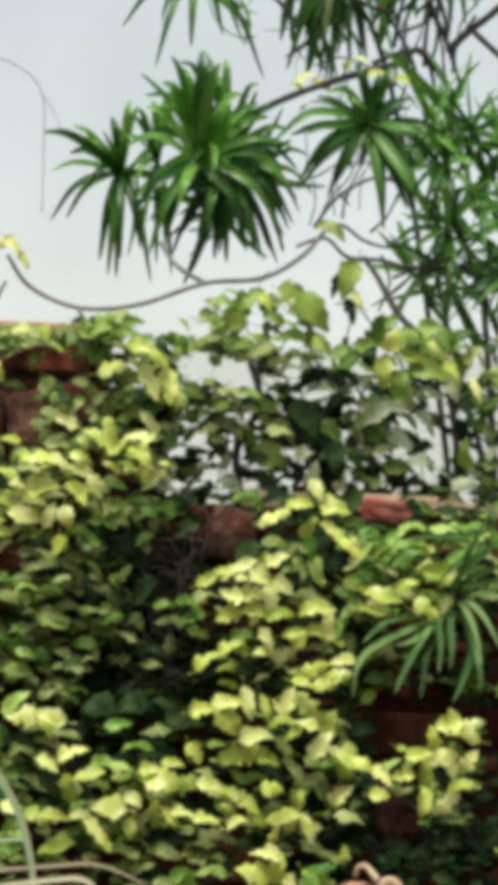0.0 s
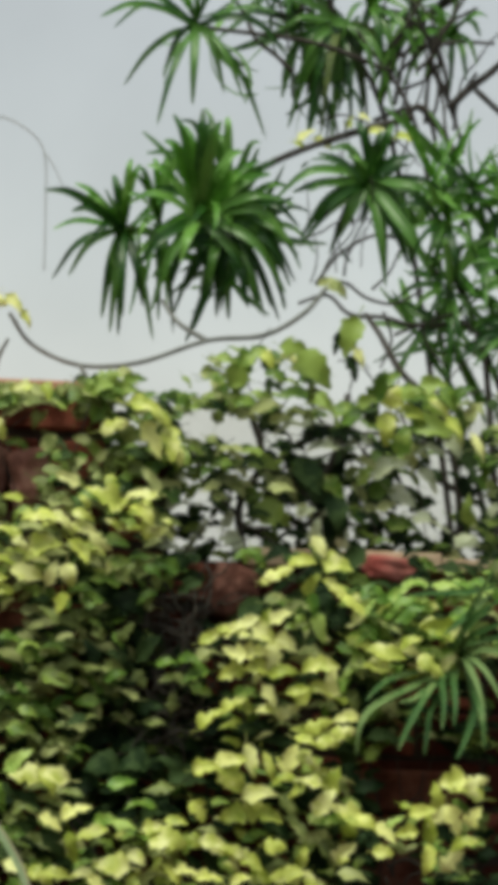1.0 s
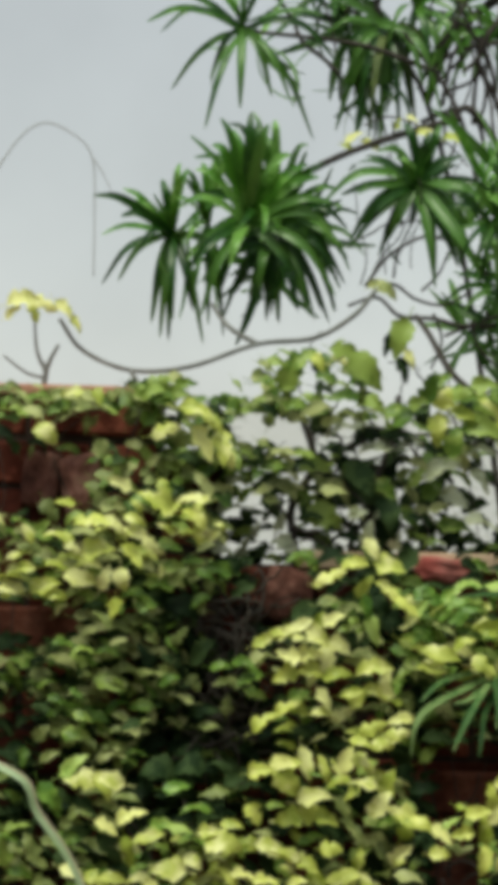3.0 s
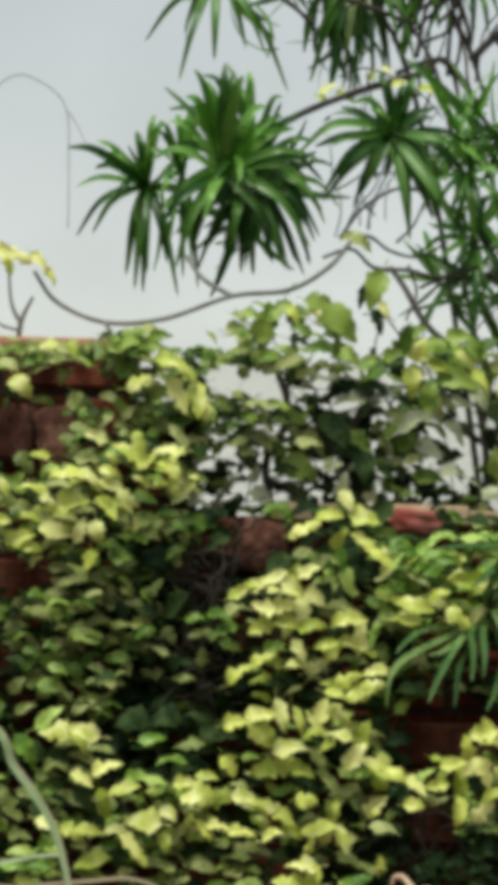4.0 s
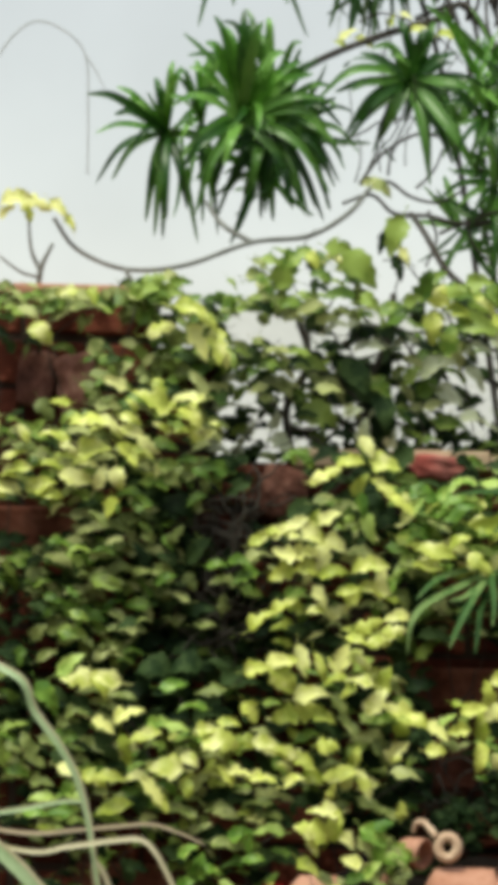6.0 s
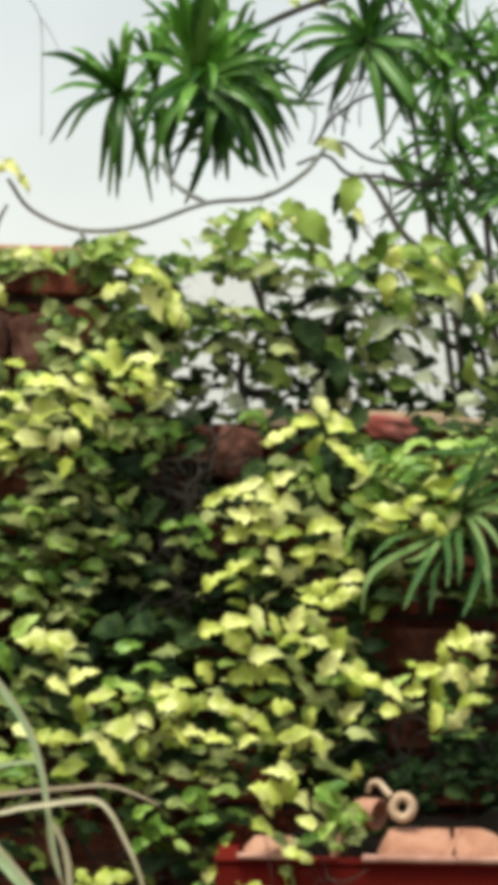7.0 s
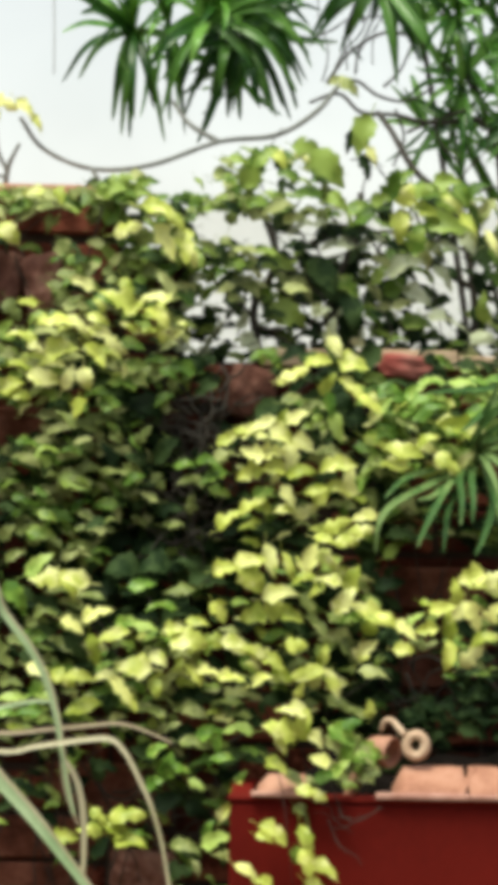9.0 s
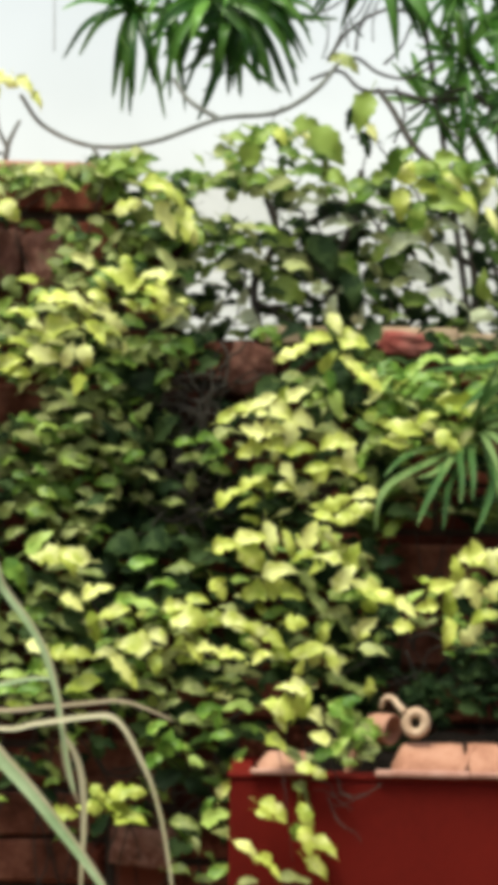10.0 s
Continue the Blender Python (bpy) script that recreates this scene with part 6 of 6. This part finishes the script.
# pale variegated blades in the foreground
sp = tagged(new("spider_plant"), "pale variegated spider plant with long arching blades", "plant")
sp.location = (-0.62, 5.55, 0.0)
bpy.context.view_layer.update()
ROOT = (-0.62, 5.55, 0.86)
for w, kind, line in ((0.0125, BLADE_PALE, [ROOT, (-0.60, 5.55, 1.18), (-0.55, 5.53, 1.30), (-0.394, 5.460, 1.265), (-0.358, 5.460, 1.207), (-0.318, 5.460, 1.154), (-0.291, 5.460, 1.105), (-0.274, 5.460, 1.048), (-0.265, 5.460, 0.998), (-0.254, 5.460, 0.937), (-0.243, 5.460, 0.894)]),
                      (0.0245, BLADE_PALE, [ROOT, (-0.60, 5.52, 1.02), (-0.473, 5.420, 1.024), (-0.421, 5.420, 1.008), (-0.377, 5.420, 0.973), (-0.350, 5.420, 0.945), (-0.306, 5.420, 0.898), (-0.264, 5.420, 0.847), (-0.218, 5.420, 0.789), (-0.186, 5.420, 0.743)]),
                      (0.0085, BLADE_STRAW, [ROOT, (-0.58, 5.55, 1.02), (-0.371, 5.450, 0.994), (-0.302, 5.450, 1.002), (-0.232, 5.450, 1.013), (-0.191, 5.450, 1.015), (-0.168, 5.450, 0.996), (-0.146, 5.450, 0.957), (-0.125, 5.450, 0.912), (-0.108, 5.450, 0.855), (-0.095, 5.450, 0.787), (-0.088, 5.450, 0.733)]),
                      (0.0070, BLADE_DRY, [ROOT, (-0.58, 5.58, 1.02), (-0.375, 5.510, 1.015), (-0.297, 5.510, 1.021), (-0.235, 5.510, 1.028), (-0.179, 5.510, 1.033), (-0.137, 5.510, 1.022), (-0.093, 5.510, 1.003)]),
                      (0.0095, BLADE_STRAW, [(-0.263, 5.480, 0.982), (-0.248, 5.480, 0.960), (-0.236, 5.480, 0.927), (-0.230, 5.480, 0.883), (-0.229, 5.480, 0.831), (-0.231, 5.480, 0.780), (-0.232, 5.480, 0.726)]),
                      (0.0080, BLADE_DRY, [(-0.266, 5.480, 0.973), (-0.260, 5.480, 0.940), (-0.249, 5.480, 0.905), (-0.238, 5.480, 0.876)]),
                      (0.0080, BLADE_PALE, [ROOT, (-0.58, 5.57, 1.0), (-0.378, 5.540, 1.049), (-0.334, 5.540, 1.059), (-0.299, 5.540, 1.063), (-0.278, 5.540, 1.058)])):
    bm = bmesh.new()
    strap(bm, line, w, taper=0.6)
    for k, f in enumerate(bm.faces):   # pale green along one edge, straw along the other
        f.material_index = kind is BLADE_PALE and k % 4 < 1
    leaf = part("leaf", local(bm, sp), kind, sp)
    leaf.data.materials.append(BLADE_STRAW)
bm = bmesh.new()
profile = [(0.0, 0.0), (0.10, 0.0), (0.115, 0.04), (0.145, 0.80), (0.165, 0.82), (0.168, 0.90), (0.150, 0.905), (0.148, 0.86), (0.0, 0.855)]
rings = [[bm.verts.new((-0.62 + r * math.cos(6.2832 * k / 28), 5.55 + r * math.sin(6.2832 * k / 28), z)) for k in range(28)] for r, z in profile]
for p, q in zip(rings, rings[1:]):
    for k in range(28):
        bm.faces.new((p[k], p[(k + 1) % 28], q[(k + 1) % 28], q[k])).smooth = True
bmesh.ops.remove_doubles(bm, verts=bm.verts, dist=0.0005)
bmesh.ops.recalc_face_normals(bm, faces=bm.faces)
part("pot", local(bm, sp), TERRACOTTA, sp, "tall terracotta pot")


# ---------- twigs ----------
def twig(label, lines, mat, name="twig"):
    thing = tagged(new(name), label, "twig")
    thing.location = lines[0][0][0]
    bpy.context.view_layer.update()
    for pts, r0, r1 in lines:
        bm = bmesh.new()
        tube(bm, pts, r0, r1, 6, 7, 0.06)
        part("stem", local(bm, thing), mat, thing)
    return thing


twig("bare grey-brown stem sagging above the wall top", [([(-0.407, 6.400, 2.027), (-0.364, 6.400, 1.972), (-0.277, 6.400, 1.938), (-0.171, 6.420, 1.948), (-0.050, 6.450, 1.994), (0.053, 6.500, 2.011), (0.125, 6.550, 2.057), (0.166, 6.600, 2.109)], 0.0036, 0.005),
      ([(-0.050, 6.450, 1.994), (-0.103, 6.500, 2.027), (-0.137, 6.600, 2.075)], 0.005, 0.004),
      ([(-0.277, 6.400, 1.938), (-0.249, 6.360, 1.892), (-0.255, 6.300, 1.849)], 0.004, 0.004)], GREY_TWIG)
twig("forked dry twig standing on the wall top", [([(-0.433, 6.400, 1.894), (-0.426, 6.400, 1.940), (-0.407, 6.400, 1.981)], 0.006, 0.003), ([(-0.428, 6.400, 1.930), (-0.446, 6.400, 1.970), (-0.453, 6.400, 2.041)], 0.004, 0.002), ([(-0.434, 6.400, 1.920), (-0.465, 6.400, 1.929), (-0.506, 6.400, 1.958)], 0.003, 0.002)], GREY_TWIG)
twig("thin dry tendril arching against the sky", [([(-0.603, 6.700, 1.920), (-0.581, 6.700, 2.241), (-0.531, 6.700, 2.360), (-0.474, 6.700, 2.415), (-0.415, 6.700, 2.400), (-0.373, 6.700, 2.353), (-0.366, 6.700, 2.247), (-0.364, 6.700, 2.129)], 0.0018, 0.0011), ([(-0.373, 6.700, 2.353), (-0.354, 6.700, 2.327), (-0.335, 6.700, 2.290)], 0.0012, 0.0008)], PALE_TWIG)
twig("brown woody stems tangled over the lower wall", [([(0.241, 6.580, 2.062), (0.265, 6.520, 2.023), (0.305, 6.450, 1.950), (0.382, 6.420, 1.869), (0.417, 6.420, 1.707), (0.405, 6.360, 1.605)], 0.005, 0.008),
      ([(0.118, 6.400, 1.810), (0.199, 6.400, 1.843), (0.261, 6.420, 1.815), (0.344, 6.420, 1.776), (0.451, 6.450, 1.718)], 0.007, 0.006),
      ([(0.036, 6.400, 1.859), (0.058, 6.400, 1.778), (0.020, 6.380, 1.696), (0.032, 6.300, 1.595)], 0.006, 0.008),
      ([(0.163, 6.350, 1.618), (0.161, 6.380, 1.720), (0.199, 6.400, 1.822), (0.208, 6.420, 1.905)], 0.01, 0.006)], BARK, "woody_stem")
twig("thin brown branch forking above the lower wall", [([(0.115, 6.600, 2.079), (0.169, 6.600, 2.096), (0.211, 6.600, 2.063), (0.274, 6.620, 2.061), (0.338, 6.620, 2.048), (0.433, 6.640, 2.058)], 0.003, 0.005),
      ([(0.433, 6.640, 2.058), (0.478, 6.640, 1.922), (0.55, 6.64, 1.0), (0.55, 6.66, 0.0)], 0.005, 0.009)], BARK)


def tangle(label, n, x0, x1, z0, z1, y0, y1, r, mat, seed, reach=1.0, sway=0.9):
    """A knot of thin dry stems, each one wandering over the wall."""
    rng = random.Random(seed)
    thing = tagged(new("dry_stem_tangle"), label, "dry stems", "dry stems on the wall")
    thing.location = ((x0 + x1) / 2, (y0 + y1) / 2, z0)
    bpy.context.view_layer.update()
    for i in range(n):
        x, z, y = rng.uniform(x0, x1), rng.uniform(z0, z1), rng.uniform(y0, y1)
        ang = rng.uniform(0, 6.28) if sway > 0.5 else rng.gauss(1.57, 0.35)
        pts = []
        for k in range(6):
            pts.append((x, min(y1, max(y0, y)), z))
            ang += rng.uniform(-sway, sway)
            x, z, y = x + 0.035 * reach * math.cos(ang), z + 0.04 * reach * math.sin(ang), y + rng.uniform(-0.02, 0.02)
        bm = bmesh.new()
        rr = r * rng.uniform(0.5, 1.3)
        tube(bm, pts, rr, rr * 0.6, 5, 4, 0.15)
        part("stem", local(bm, thing), mat, thing)
    return thing


tangle("grey-brown dry stems matted on the shaded wall", 110, -0.140, -0.040, 1.280, 1.530, 6.17, 6.27, 0.0027, OLD_STEM, 51, 0.55, 0.6)
tangle("grey-brown dry stems behind the planter", 16, 0.256, 0.470, 0.987, 1.121, 6.16, 6.285, 0.0032, BARK, 52)
tangle("thin dry stems among the low creeper", 26, -0.214, -0.005, 0.797, 1.119, 6.12, 6.27, 0.0025, BARK, 53)
tangle("brown climbing stems above the low wall", 28, -0.018, 0.433, 1.594, 1.883, 6.28, 6.42, 0.003, BARK, 54)
tangle("thin bare twigs inside the dracaena crowns", 24, 0.069, 0.432, 2.355, 2.751, 6.84, 7.00, 0.0045, BARK, 55, 1.3, 0.5)
tangle("thin dry twigs hanging between the dracaena heads", 12, 0.116, 0.292, 2.111, 2.265, 6.62, 6.72, 0.0022, OLD_STEM, 57, 1.0, 0.45)
twig("grey twigs crossing below the dracaena heads",
     [([(0.147, 6.620, 2.118), (0.187, 6.620, 2.174), (0.249, 6.620, 2.212), (0.297, 6.620, 2.209)], 0.004, 0.003), ([(0.147, 6.620, 2.118), (0.199, 6.620, 2.123), (0.242, 6.620, 2.096), (0.295, 6.620, 2.087), (0.347, 6.620, 2.115)], 0.0035, 0.0025), ([(0.275, 6.620, 2.071), (0.292, 6.620, 2.019), (0.273, 6.620, 1.966)], 0.003, 0.002), ([(0.297, 6.620, 2.029), (0.349, 6.620, 2.052), (0.411, 6.620, 2.075)], 0.0035, 0.003), ([(0.252, 6.620, 2.112), (0.283, 6.620, 2.145), (0.301, 6.620, 2.188)], 0.003, 0.002), ([(0.349, 6.620, 2.050), (0.360, 6.620, 2.010), (0.406, 6.620, 1.963)], 0.003, 0.002)], BARK)
twig("bare dark twigs against the sky among the dracaenas",
     [([(0.397, 6.880, 2.489), (0.434, 6.880, 2.528), (0.477, 6.880, 2.563), (0.524, 6.880, 2.609), (0.573, 6.880, 2.655)], 0.009, 0.007), ([(0.447, 6.880, 2.529), (0.490, 6.880, 2.492), (0.535, 6.880, 2.455), (0.579, 6.880, 2.440)], 0.006, 0.005), ([(0.275, 6.880, 2.707), (0.362, 6.880, 2.717), (0.450, 6.880, 2.727), (0.537, 6.880, 2.738)], 0.003, 0.003), ([(0.370, 6.880, 2.613), (0.420, 6.880, 2.620), (0.482, 6.880, 2.619)], 0.005, 0.003), ([(0.370, 6.880, 2.613), (0.326, 6.880, 2.652), (0.285, 6.880, 2.663)], 0.005, 0.003), ([(0.370, 6.880, 2.613), (0.311, 6.880, 2.596), (0.258, 6.880, 2.550)], 0.005, 0.003), ([(0.370, 6.880, 2.613), (0.389, 6.880, 2.554), (0.400, 6.880, 2.491), (0.432, 6.880, 2.413)], 0.005, 0.003), ([(0.253, 6.900, 2.462), (0.297, 6.900, 2.482), (0.335, 6.900, 2.491), (0.363, 6.900, 2.466), (0.381, 6.900, 2.402)], 0.005, 0.004), ([(0.450, 6.900, 2.564), (0.412, 6.900, 2.491), (0.431, 6.900, 2.404)], 0.004, 0.003), ([(0.273, 6.900, 2.531), (0.327, 6.900, 2.588), (0.391, 6.900, 2.656), (0.447, 6.900, 2.691)], 0.004, 0.003), ([(0.295, 6.900, 2.521), (0.350, 6.900, 2.545), (0.376, 6.900, 2.579)], 0.0035, 0.003), ([(0.363, 6.900, 2.466), (0.375, 6.900, 2.501), (0.376, 6.900, 2.579), (0.357, 6.900, 2.689)], 0.004, 0.0025)], BARK)
tangle("dry roots and stems hanging over the planter edge", 5, 0.100, 0.246, 0.854, 0.895, 5.775, 5.79, 0.0015, OLD_STEM, 56, 0.5)
